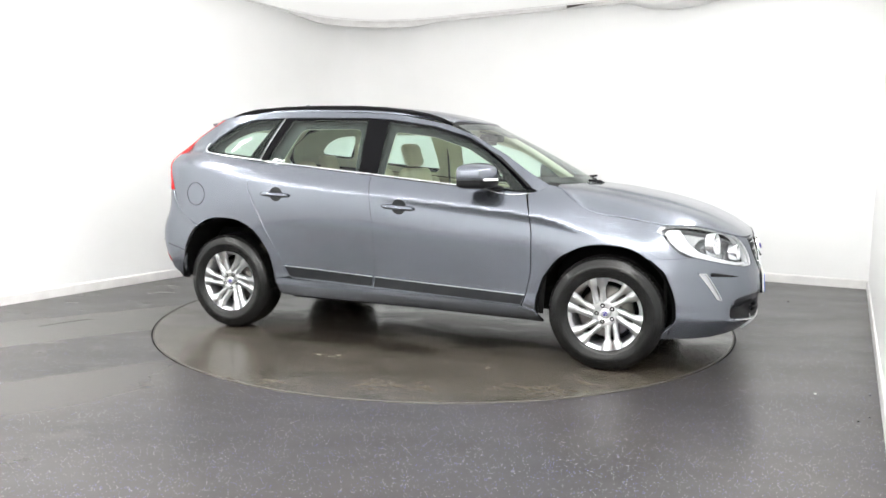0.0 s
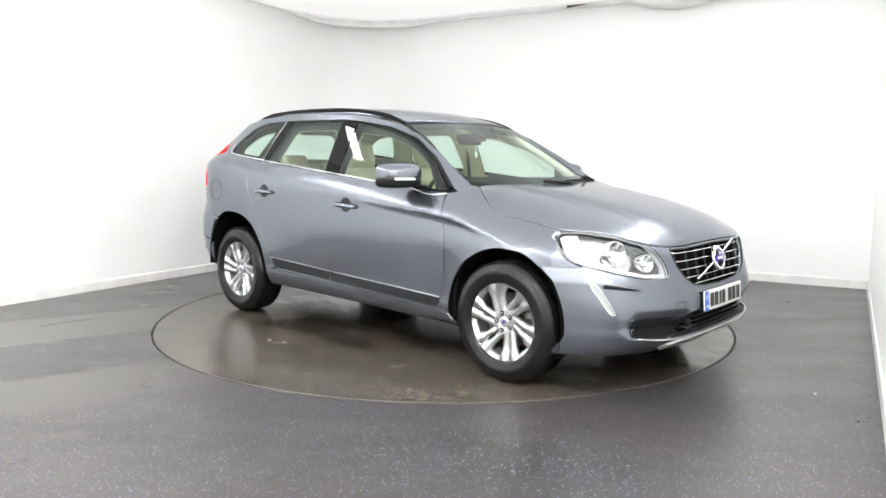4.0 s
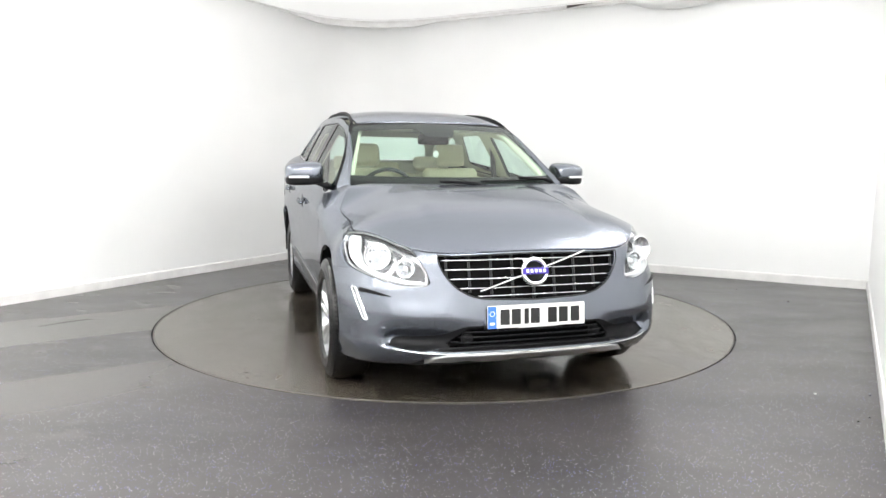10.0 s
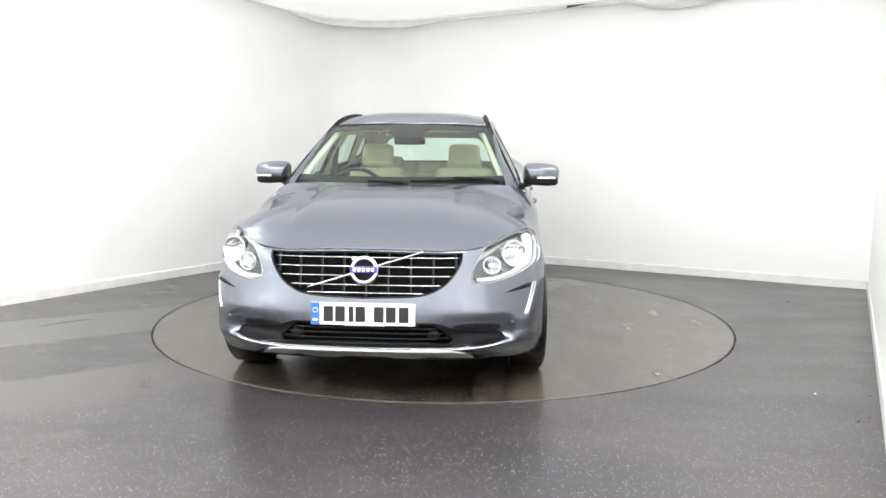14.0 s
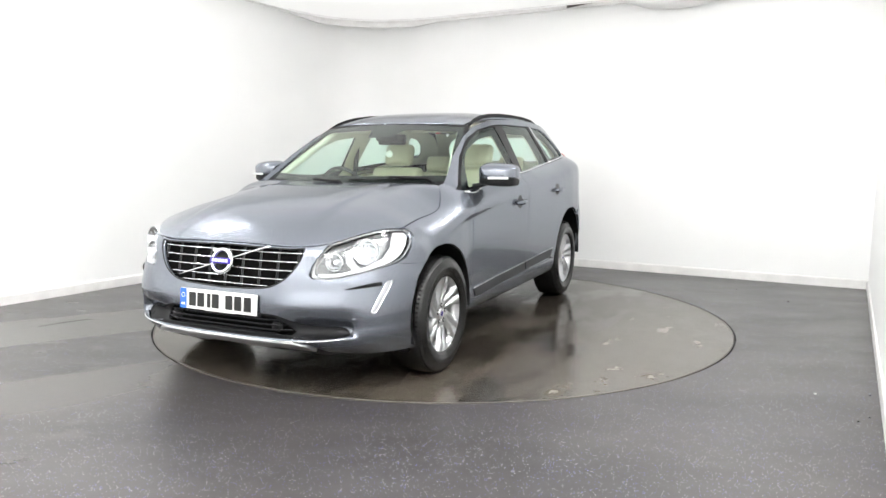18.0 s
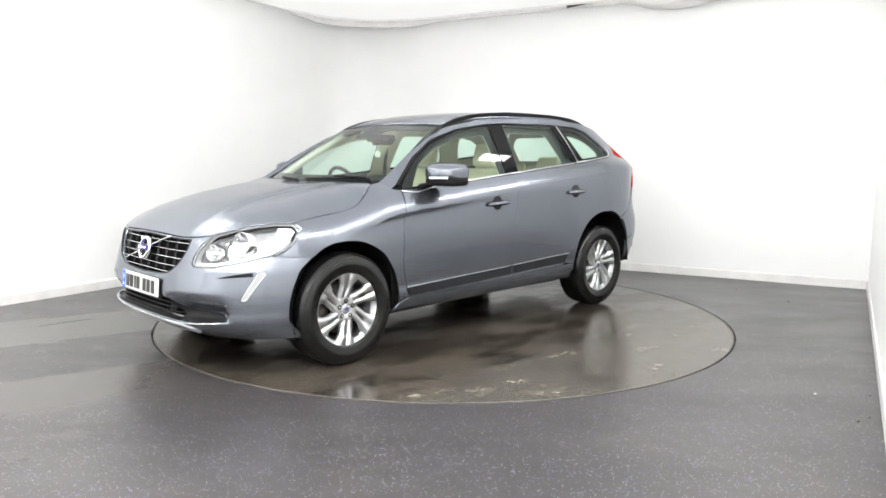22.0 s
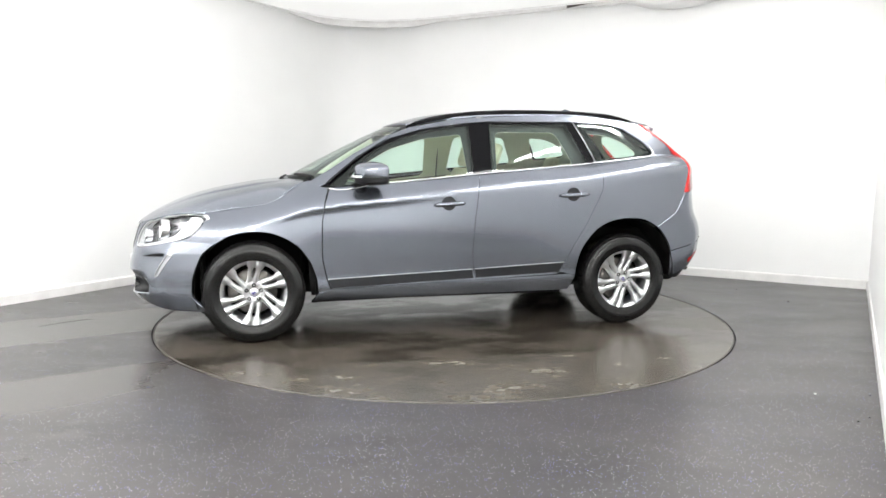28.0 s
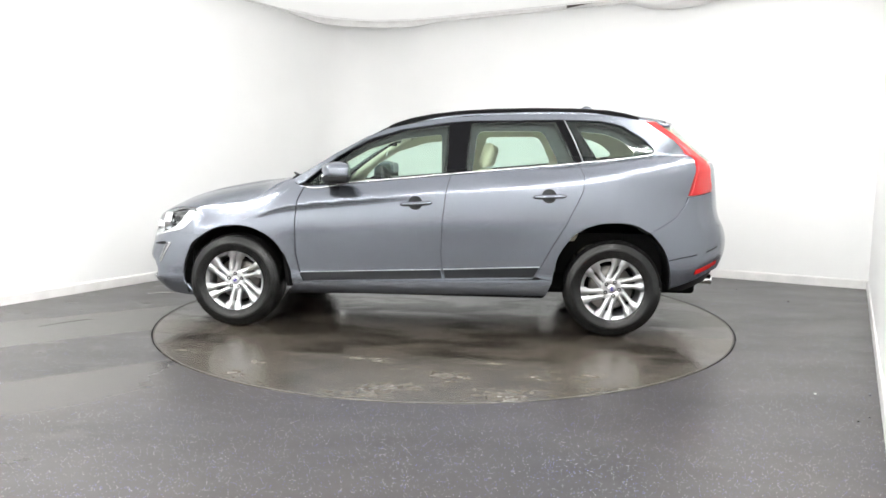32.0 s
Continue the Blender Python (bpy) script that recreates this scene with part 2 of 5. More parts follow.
def inside(poly, px, py):
    res = np.zeros(px.shape, bool)
    n = len(poly)
    for k in range(n):
        (x0, y0), (x1, y1) = poly[k], poly[(k + 1) % n]
        if y0 == y1:
            continue
        cross = ((y0 > py) != (y1 > py)) & (px < (x1 - x0) * (py - y0) / (y1 - y0) + x0)
        res ^= cross
    return res


def rounded(poly, r=0.0, n=4):
    """Corners of a polygon cut to small arcs."""
    if r <= 0:
        return list(poly)
    out = []
    for k in range(len(poly)):
        a, b, c = (np.array(poly[k - 1]), np.array(poly[k]), np.array(poly[(k + 1) % len(poly)]))
        la, lc = np.linalg.norm(a - b), np.linalg.norm(c - b)
        ra = min(r, la * 0.45, lc * 0.45)
        p, q = b + (a - b) / la * ra, b + (c - b) / lc * ra
        for i in range(n + 1):
            t = i / n
            out.append(tuple((1 - t) ** 2 * p + 2 * t * (1 - t) * b + t * t * q))
    return out


def inset(poly, d):
    area = sum(a[0] * b[1] - b[0] * a[1] for a, b in zip(poly, poly[1:] + poly[:1]))
    s = 1 if area > 0 else -1
    out = []
    for k in range(len(poly)):
        a, b, c = (np.array(poly[k - 1]), np.array(poly[k]), np.array(poly[(k + 1) % len(poly)]))
        e1, e2 = (b - a) / (np.linalg.norm(b - a) + 1e-9), (c - b) / (np.linalg.norm(c - b) + 1e-9)
        n1, n2 = np.array((-e1[1], e1[0])) * s, np.array((-e2[1], e2[0])) * s
        m = n1 + n2
        m = m / max(0.5, float(m @ m) / 2)
        out.append(tuple(b + m * d))
    return out


def dense(poly, step):
    out = []
    for a, b in zip(poly, poly[1:] + poly[:1]):
        n = max(1, int(math.hypot(b[0] - a[0], b[1] - a[1]) / step))
        out += [(a[0] + (b[0] - a[0]) * i / n, a[1] + (b[1] - a[1]) * i / n) for i in range(n)]
    return out


def sheet(name, poly, mapping, mat, parent, label="", holes=(), step=0.03, gap=0.0018, thick=0.018, lift=0.0, flip=False, corner=0.0):
    """A pressed panel: the outline laid on the surface that mapping(u, v) gives, with its edges turned in."""
    poly = dense(inset(rounded(poly, corner), gap), step)
    holes = [dense(inset(rounded(h, corner), -gap), step) for h in holes]
    loops = [poly] + holes
    flatp, edges, starts = [], [], []
    for lp in loops:
        s = len(flatp)
        starts.append((s, len(lp)))
        flatp += lp
        edges += [(s + i, s + (i + 1) % len(lp)) for i in range(len(lp))]
    P = np.array(poly)
    gx, gy = np.meshgrid(np.arange(P[:, 0].min() + step * 0.5, P[:, 0].max(), step), np.arange(P[:, 1].min() + step * 0.5, P[:, 1].max(), step))
    gx, gy = gx.ravel(), gy.ravel()
    ok = inside(poly, gx, gy)
    for h in holes:
        ok &= ~inside(h, gx, gy)
    B = np.array(flatp)
    gx, gy = gx[ok], gy[ok]
    if len(gx):
        far = np.array([np.min((B[:, 0] - x) ** 2 + (B[:, 1] - y) ** 2) > (0.45 * step) ** 2 for x, y in zip(gx, gy)])
        gx, gy = gx[far], gy[far]
    pts = flatp + list(zip(gx.tolist(), gy.tolist()))
    vs, _, fs, _, _, _ = geometry.delaunay_2d_cdt([Vector(p) for p in pts], edges, [], 0, 1e-6)
    V = np.array([tuple(v) for v in vs])
    F = np.array([tuple(f) for f in fs])
    C = V[F].mean(1)
    ok = inside(poly, C[:, 0], C[:, 1])
    for h in holes:
        ok &= ~inside(h, C[:, 0], C[:, 1])
    F = F[ok]
    e = 0.002
    X = mapping(V[:, 0], V[:, 1])
    du = mapping(V[:, 0] + e, V[:, 1]) - mapping(V[:, 0] - e, V[:, 1])
    dv = mapping(V[:, 0], V[:, 1] + e) - mapping(V[:, 0], V[:, 1] - e)
    N = np.cross(du, dv)
    N /= np.linalg.norm(N, axis=1)[:, None] + 1e-12
    if flip:
        N = -N
        F = F[:, ::-1]
    X = X + N * lift
    count = {}
    for tri in F:
        for a, b in ((tri[0], tri[1]), (tri[1], tri[2]), (tri[2], tri[0])):
            count[(int(a), int(b))] = 1
    rim = [(a, b) for a, b in count if (b, a) not in count]
    verts = [tuple(p) for p in X]
    normals = [tuple(p) for p in N]
    faces = [tuple(int(i) for i in t) for t in F]
    if thick:
        top, low = {}, {}
        for a, b in rim:
            for k in (a, b):
                if k not in top:
                    top[k] = len(verts)
                    verts.append(tuple(X[k]))
                    normals.append(None)
                    low[k] = len(verts)
                    verts.append(tuple(X[k] - N[k] * thick))
                    normals.append(None)
        side = {k: np.zeros(3) for k in top}
        for a, b in rim:
            n = np.cross(X[b] - X[a], N[a])
            n = n / (np.linalg.norm(n) + 1e-12)
            side[a] += n
            side[b] += n
            faces.append((top[b], top[a], low[a], low[b]))
        for k, n in side.items():
            n = n / (np.linalg.norm(n) + 1e-12)
            normals[top[k]] = tuple((n + N[k]) / np.linalg.norm(n + N[k]))
            normals[low[k]] = tuple(n)
    me = bpy.data.meshes.new(name)
    me.from_pydata(verts, [], faces)
    me.materials.append(mat)
    me.polygons.foreach_set("use_smooth", [True] * len(me.polygons))
    me.normals_split_custom_set_from_vertices(normals)
    ob = new(name, me)
    ob.parent = parent
    return tagged(ob, label)


# ---- the room ----
CA, CB, CC = (-1.284, 4.279), (4.235, 1.262), (1.55, -3.56)
CD, CE = (1.55, -6.9), (-7.93, -6.9)
# the corner behind the turntable is coved
COVE = 0.75
_w, _e = (Vector(CE) - Vector(CA)).normalized() * COVE, (Vector(CB) - Vector(CA)).normalized() * COVE
COVE_PTS = [Vector(CA) + _w * (1 - t) ** 2 + _e * t * t for t in np.linspace(0, 1, 17).tolist()]


def wall(name, a, b, label):
    a, b = Vector((*a, 0)), Vector((*b, 0))
    d = (b - a).normalized()
    out = Vector((-d.y, d.x, 0))
    bm = bmesh.new()
    base = [a, b, b + out * 0.15, a + out * 0.15]
    lo = [bm.verts.new(p) for p in base]
    hi = [bm.verts.new(p + Vector((0, 0, CEIL + 0.16))) for p in base]
    bm.faces.new(lo[::-1])
    bm.faces.new(hi)
    for k in range(4):
        bm.faces.new((lo[k], lo[(k + 1) % 4], hi[(k + 1) % 4], hi[k]))
    bmesh.ops.recalc_face_normals(bm, faces=bm.faces)
    w = link(name, bm, WALL, None, False)
    tagged(w, label, "wall", kind="structure")
    return w


def skirting(name, a, b):
    a, b = Vector((*a, 0)), Vector((*b, 0))
    d = (b - a).normalized()
    inn = Vector((d.y, -d.x, 0))
    prof = [(0.0, 0.0), (0.014, 0.0), (0.014, 0.078), (0.010, 0.088), (0.0, 0.092)]
    bm = bmesh.new()
    ends = [[bm.verts.new(p + inn * o + Vector((0, 0, z + 0.001))) for o, z in prof] for p in (a + d * 0.016, b - d * 0.016)]
    for k in range(len(prof)):
        j = (k + 1) % len(prof)
        bm.faces.new((ends[0][k], ends[0][j], ends[1][j], ends[1][k]))
    bm.faces.new(ends[0])
    bm.faces.new(ends[1])
    bmesh.ops.recalc_face_normals(bm, faces=bm.faces)
    tagged(link(name, bm, SKIRT, None, False), "low white painted skirting board, slightly scuffed", "skirting", kind="structure")


# last two walls are unseen; south one stands close to reflect light onto the car
ROOM = [("wall_west", CE, tuple(COVE_PTS[0])), ("wall_north", tuple(COVE_PTS[-1]), CB), ("wall_east", CB, CC), ("wall_east_far", CC, CD), ("wall_south", CD, CE)]
for nm, a, b in ROOM:
    wall(nm, a, b, "plain bright white painted studio wall")
for nm, a, b in ROOM:
    skirting(nm.replace("wall", "baseboard"), a, b)



def coved(name, depth, lo, hi, mat, label, category):
    """A bent strip that follows the coved corner: depth is its thickness, out of the room if positive."""
    bm = bmesh.new()
    rows = []
    for k, p in enumerate(COVE_PTS):
        d = (COVE_PTS[min(k + 1, 16)] - COVE_PTS[max(k - 1, 0)]).normalized()
        q = p + Vector((-d.y, d.x)) * depth
        rows.append([bm.verts.new((*a, z)) for a, z in ((p, lo), (p, hi), (q, hi), (q, lo))])
    for a, b in zip(rows, rows[1:]):
        for j in range(4):
            bm.faces.new((a[j], b[j], b[(j + 1) % 4], a[(j + 1) % 4]))
    bm.faces.new(rows[0])
    bm.faces.new(rows[-1][::-1])
    bmesh.ops.recalc_face_normals(bm, faces=bm.faces)
    for e in bm.edges:
        e.smooth = e.calc_face_angle(0) < 0.6
    return tagged(link(name, bm, mat), label, category, kind="structure")


coved("wall_corner", 0.15, 0.0, CEIL + 0.16, WALL, "smoothly coved white corner of the studio walls", "wall")
coved("baseboard_corner", -0.014, 0.001, 0.09, SKIRT, "low white skirting bent round the coved corner", "skirting")

R_DISC, GAP = 2.232, 0.012
bm = bmesh.new()
inner = [bm.verts.new(((R_DISC + GAP) * math.cos(2 * math.pi * k / 160), (R_DISC + GAP) * math.sin(2 * math.pi * k / 160), 0)) for k in range(160)]


def wall_reach(a):
    """Distance from the disc's middle to the wall in direction a, and a little into it."""
    d, best = Vector((math.cos(a), math.sin(a))), 20.0
    for nm_, p, q in ROOM + [("", CE, CA), ("", CA, CB)]:
        p, e = Vector(p), Vector(q) - Vector(p)
        den = d.x * e.y - d.y * e.x
        if abs(den) > 1e-6:
            t, u = (p.x * e.y - p.y * e.x) / den, (p.x * d.y - p.y * d.x) / den
            if t > 0 and -0.01 <= u <= 1.01:
                best = min(best, t)
    return best + 0.12


outer = [bm.verts.new((wall_reach(2 * math.pi * k / 160) * math.cos(2 * math.pi * k / 160), wall_reach(2 * math.pi * k / 160) * math.sin(2 * math.pi * k / 160), 0)) for k in range(160)]
low = [bm.verts.new((v.co.x, v.co.y, -0.03)) for v in inner]
for k in range(160):
    j = (k + 1) % 160
    bm.faces.new((inner[k], outer[k], outer[j], inner[j]))
    bm.faces.new((low[k], inner[k], inner[j], low[j]))
bm.faces.new(low[::-1])
bmesh.ops.recalc_face_normals(bm, faces=bm.faces)
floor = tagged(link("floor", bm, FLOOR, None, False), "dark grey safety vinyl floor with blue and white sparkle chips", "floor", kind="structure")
floor.data.materials.append(SLOT)
for f in floor.data.polygons:
    if abs(f.normal.z) < 0.5 or len(f.vertices) > 10:
        f.material_index = 1

turntable = tagged(new("turntable"), "flush round car turntable with worn dark vinyl top", "turntable")
bm = bmesh.new()
lathe(bm, [(R_DISC - 0.02, -0.028), (R_DISC, -0.026), (R_DISC, -0.003), (R_DISC - 0.003, 0.0)], "Z", 160)
bm.verts.ensure_lookup_table()
bm.faces.new(bm.verts[-160:])
part("disc", bm, DISC, turntable, "dark vinyl disc with faint water marks", False)

# ceiling: white slab, and under it a stretched white sheet with a rounded corner
bm = bmesh.new()
vs = [bm.verts.new((*p, CEIL + 0.16)) for p in (CA, CB, CC, CD, CE)]
bm.faces.new(vs)
top = [bm.verts.new((*p, CEIL + 0.24)) for p in (CA, CB, CC, CD, CE)]
bm.faces.new(top[::-1])
for k in range(5):
    bm.faces.new((vs[k], top[k], top[(k + 1) % 5], vs[(k + 1) % 5]))
bmesh.ops.recalc_face_normals(bm, faces=bm.faces)
tagged(link("ceiling", bm, WALL, None, False), "plain white ceiling above a hung sheet", "ceiling", kind="structure")

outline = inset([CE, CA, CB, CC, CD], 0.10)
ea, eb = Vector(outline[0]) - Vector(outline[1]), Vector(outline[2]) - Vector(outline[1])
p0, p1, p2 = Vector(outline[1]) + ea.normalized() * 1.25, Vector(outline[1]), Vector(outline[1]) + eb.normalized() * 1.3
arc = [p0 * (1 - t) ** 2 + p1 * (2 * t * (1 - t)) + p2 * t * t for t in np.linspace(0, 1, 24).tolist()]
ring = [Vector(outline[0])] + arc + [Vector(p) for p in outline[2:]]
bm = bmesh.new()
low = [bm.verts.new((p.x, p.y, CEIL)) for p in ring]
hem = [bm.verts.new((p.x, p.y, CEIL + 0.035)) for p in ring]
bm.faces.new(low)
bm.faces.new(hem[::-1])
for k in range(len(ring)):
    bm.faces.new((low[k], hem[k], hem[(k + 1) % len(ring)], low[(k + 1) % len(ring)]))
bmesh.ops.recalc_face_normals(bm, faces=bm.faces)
sheet_cloth = tagged(link("ceiling_sheet", bm, FABRIC, None, False), "white stretched ceiling sheet with a rounded corner and an added fill glow", "ceiling sheet", kind="structure")

# white trim band that closes the gap under the sheet's rounded edge
bm = bmesh.new()
band = [Vector(p) for p in ring[0:28]]
band[0], band[-1] = band[1] + (band[0] - band[1]) * 0.12, band[-2] + (band[-1] - band[-2]) * 0.08
rows = []
for k, p in enumerate(band):
    d = (band[min(k + 1, len(band) - 1)] - band[max(k - 1, 0)]).normalized()
    out = Vector((-d.y, d.x))
    low_z = CEIL - 0.075 * min(1.0, k / 6, (len(band) - 1 - k) / 6)
    rows.append([bm.verts.new((*(p + out * o), z)) for o, z in ((0.012, CEIL - 0.002), (0.012, low_z), (0.0, low_z - 0.005), (0.03, low_z - 0.007), (0.03, CEIL))])
for a, b in zip(rows, rows[1:]):
    for j in range(4):
        bm.faces.new((a[j], b[j], b[j + 1], a[j + 1]))
bmesh.ops.recalc_face_normals(bm, faces=bm.faces)
tagged(link("ceiling_trim", bm, SKIRT), "white trim band under the rounded edge of the ceiling sheet", "trim", kind="structure")

# stitched seam a hand's width inside the hem
bm = bmesh.new()
mid = Vector((-0.7, -1.5))
tube(bm, [(*(p + (mid - p).normalized() * 0.09), CEIL - 0.002) for p in ring[1:26]], 0.006, 6)
tagged(link("sheet_seam", bm, SKIRT), "stitched seam along the hem of the ceiling sheet", "seam", kind="structure")

bm = bmesh.new()
box(bm, (-0.31, -0.085, -0.035), (0.31, 0.085, 0.0), bevel=0.006)
lamp = tagged(new("ceiling_light"), "slim white LED ceiling batten, lit", "ceiling light", "lit lamps in the ceiling")
part("frame", bm, SATIN, lamp, "slim aluminium frame")
bm = bmesh.new()
box(bm, (-0.29, -0.065, -0.048), (0.29, 0.065, -0.030), bevel=0.008)
part("diffuser", bm, PANEL, lamp, "glowing white diffuser", False)
lamp.matrix_basis = pose(*LAMPS[0], CEIL - 0.001, 0, 0, 30)
for x, y in LAMPS[1:]:
    copy_thing(lamp, pose(x, y, CEIL - 0.001, 0, 0, 30))

# ---- the car: body surface ----
# x forward from the middle between the axles, y to the car's left, z up from the turntable
ZB_X = [-2.3, -1.59, -1.13, -0.69, -0.21, 0.51, 0.89, 0.98, 1.06, 1.10, 1.15, 1.2, 1.3, 1.5, 1.75, 1.95]
ZB_Z = [1.34, 1.287, 1.233, 1.194, 1.15, 1.083, 1.055, 1.098, 1.107, 1.09, 1.04, 1.003, 0.962, 0.924, 0.885, 0.85]
LOW_X = [-2.0, -1.8, -1.5, -1.2, -0.6, 0.0, 0.6, 0.95, 1.2, 1.5, 1.75, 1.95]
LOW_Z = [0.22, 0.275, 0.33, 0.45, 0.62, 0.80, 0.95, 1.10, 1.35]
LOW_Y = [
    [0.76, 0.84, 0.84, 0.81, 0.79, 0.79, 0.79, 0.80, 0.85, 0.88, 0.86, 0.74],
    [0.785, 0.868, 0.885, 0.878, 0.868, 0.868, 0.868, 0.874, 0.896, 0.902, 0.882, 0.775],
    [0.80, 0.885, 0.905, 0.905, 0.894, 0.894, 0.894, 0.900, 0.915, 0.915, 0.895, 0.80],
    [0.81, 0.90, 0.925, 0.921, 0.902, 0.900, 0.900, 0.908, 0.93, 0.93, 0.905, 0.83],
    [0.815, 0.905, 0.93, 0.93, 0.916, 0.913, 0.913, 0.917, 0.932, 0.932, 0.915, 0.825],
    [0.815, 0.905, 0.935, 0.936, 0.930, 0.927, 0.926, 0.929, 0.934, 0.934, 0.92, 0.822],
    [0.815, 0.90, 0.935, 0.938, 0.932, 0.929, 0.927, 0.929, 0.934, 0.934, 0.92, 0.822],
    [0.81, 0.895, 0.93, 0.935, 0.930, 0.927, 0.926, 0.928, 0.934, 0.934, 0.92, 0.822],
    [0.81, 0.895, 0.93, 0.935, 0.930, 0.927, 0.926, 0.928, 0.934, 0.934, 0.92, 0.822],
]
# shoulder line: above it the side turns in
SH_X = [-2.2, -1.6, -1.2, -0.6, 0.0, 0.6, 0.9, 1.06, 1.2, 1.35, 1.5, 1.75, 1.95]
SH_Z = [1.205, 1.182, 1.125, 1.06, 1.01, 0.955, 0.925, 0.897, 0.851, 0.811, 0.786, 0.776, 0.76]
ZR_X = [-2.1, -1.8, -1.6, -1.45, -1.16, -0.7, -0.2, -0.07, 0.25, 0.43, 0.68, 0.99]
ZR_Z = [1.40, 1.50, 1.55, 1.58, 1.60, 1.60, 1.575, 1.56, 1.50, 1.435, 1.305, 1.12]
YR_Y = [0.515, 0.575, 0.592, 0.598, 0.602, 0.602, 0.595, 0.595, 0.605, 0.625, 0.66, 0.705]


def belt_z(x):
    return hermite(ZB_X, ZB_Z, x)


def roof_edge_z(x):
    return hermite(ZR_X, ZR_Z, x)


def flank_y(x, z):
    cols = np.array([hermite(LOW_Z, [row[k] for row in LOW_Y], z) for k in range(len(LOW_X))])
    up = z - hermite(SH_X, SH_Z, x)
    soft = np.interp(x, [0.85, 1.25, 1.45], [0.026, 0.060, 0.075])
    d = up / soft
    d = soft * np.where(d > 20, d, np.log1p(np.exp(np.minimum(d, 20))))
    # undercut below the shoulder, strongest at the front door
    dp = np.maximum(0, -up)
    cut = np.interp(x, [-1.0, -0.2, 0.5, 1.0, 1.22, 1.4], [0.0, 0.006, 0.024, 0.030, 0.014, 0.0]) * (1 - np.exp(-(dp / 0.034) ** 1.6)) * np.exp(-dp / 0.16)
    return hermite(LOW_X, cols, x) - cut - 0.40 * d - np.interp(x, [-1.75, -1.15, -0.5], [10.5, 8.0, 3.6]) * d * d


def side_y(x, z):
    """Half width of the body side at x and height z."""
    x, z = np.asarray(x, float), np.asarray(z, float)
    zb, zr = belt_z(x), roof_edge_z(x)
    w = np.clip((z - zb) / np.maximum(zr - zb, 0.02), 0, 1.3)
    yb, yr = flank_y(x, zb), hermite(ZR_X, YR_Y, x)
    return np.where((z <= zb) | (x > 0.98), flank_y(x, z), yb + (yr - yb) * w ** 1.12)


def side_map(sg):
    return lambda x, z: np.stack([x, sg * side_y(x, z), z], -1)


NOSE_Z = [0.15, 0.20, 0.26, 0.33, 0.40, 0.50, 0.60, 0.70, 0.80, 0.86, 0.92]
NOSE_X = [2.02, 2.100, 2.180, 2.245, 2.250, 2.250, 2.236, 2.217, 2.188, 2.14, 2.07]


def nose_x(y, z):
    y = np.abs(np.asarray(y, float))
    z = np.asarray(z, float)
    # scooped channel under the cheek, and a ridge above it
    cheek = 1 / (1 + np.exp(-(y - 0.42) / 0.035)) / (1 + np.exp((y - 0.725) / 0.014))
    scoop = 0.075 * np.exp(-((z - 0.378) / 0.062) ** 2) / (1 + np.exp(np.clip((0.338 - z) / 0.003, -60, 60))) - 0.014 * np.exp(-((z - 0.50) / 0.07) ** 2)
    return hermite(NOSE_Z, NOSE_X, z) - cheek * scoop - np.interp(z, [0.45, 0.62, 0.73, 0.88], [0.29, 0.30, 0.36, 0.43]) * (y / 0.86) ** 4.2 - 0.12 * (np.maximum(0, y - 0.78) / 0.145) ** 3


TAIL_Z = [0.25, 0.40, 0.50, 0.60, 0.70, 0.77, 0.84, 1.0, 1.15, 1.25, 1.32, 1.47, 1.56]
TAIL_X = [-2.12, -2.22, -2.275, -2.305, -2.305, -2.285, -2.25, -2.222, -2.205, -2.18, -2.10, -1.95, -1.88]


def tail_w(z):
    return np.interp(z, [0.2, 0.35, 1.08, 1.2, 1.285, 1.41, 1.5, 1.56], [0.95, 1.0, 1.015, 1.029, 0.975, 0.880, 0.762, 0.690])


def tail_x(y, z):
    y = np.abs(np.asarray(y, float)) / tail_w(z)
    return hermite(TAIL_Z, TAIL_X, z) + 0.30 * (y / 0.85) ** 3 + 0.23 * (np.maximum(0, y - 0.80) / 0.13) ** 3


_Y = np.linspace(0, 0.95, 200)
_SN = np.concatenate([[0], np.cumsum(np.hypot(np.diff(_Y), np.diff(nose_x(_Y, 0.6 + 0 * _Y))))])
_ST = np.concatenate([[0], np.cumsum(np.hypot(np.diff(_Y), np.diff(tail_x(_Y, 0.9 + 0 * _Y))))])


def nose_s(y):
    return math.copysign(float(np.interp(abs(y), _Y, _SN)), y)


def front_map(s, z):
    y = np.sign(s) * np.interp(np.abs(s), _SN, _Y)
    return np.stack([nose_x(y, z), y, z], -1)


def rear_map(s, z):
    y = np.sign(s) * np.interp(np.abs(s), _ST, _Y) * tail_w(z)
    return np.stack([tail_x(y, z), y, z], -1)


def on_nose(pts):
    """Outline given as (y, z) to the nose's own measure."""
    return [(nose_s(y), z) for y, z in pts]


def on_tail(pts):
    """Outline given as (x, z), seen from the side, to the tail's own measure."""
    out = []
    for x, z in pts:
        yy = _Y * float(tail_w(z))
        out.append((float(np.interp(float(np.interp(x, tail_x(yy, z + 0 * yy), yy)) / float(tail_w(z)), _Y, _ST)), z))
    return out


def flipped(pts, sg):
    return [(sg * a, b) for a, b in pts]


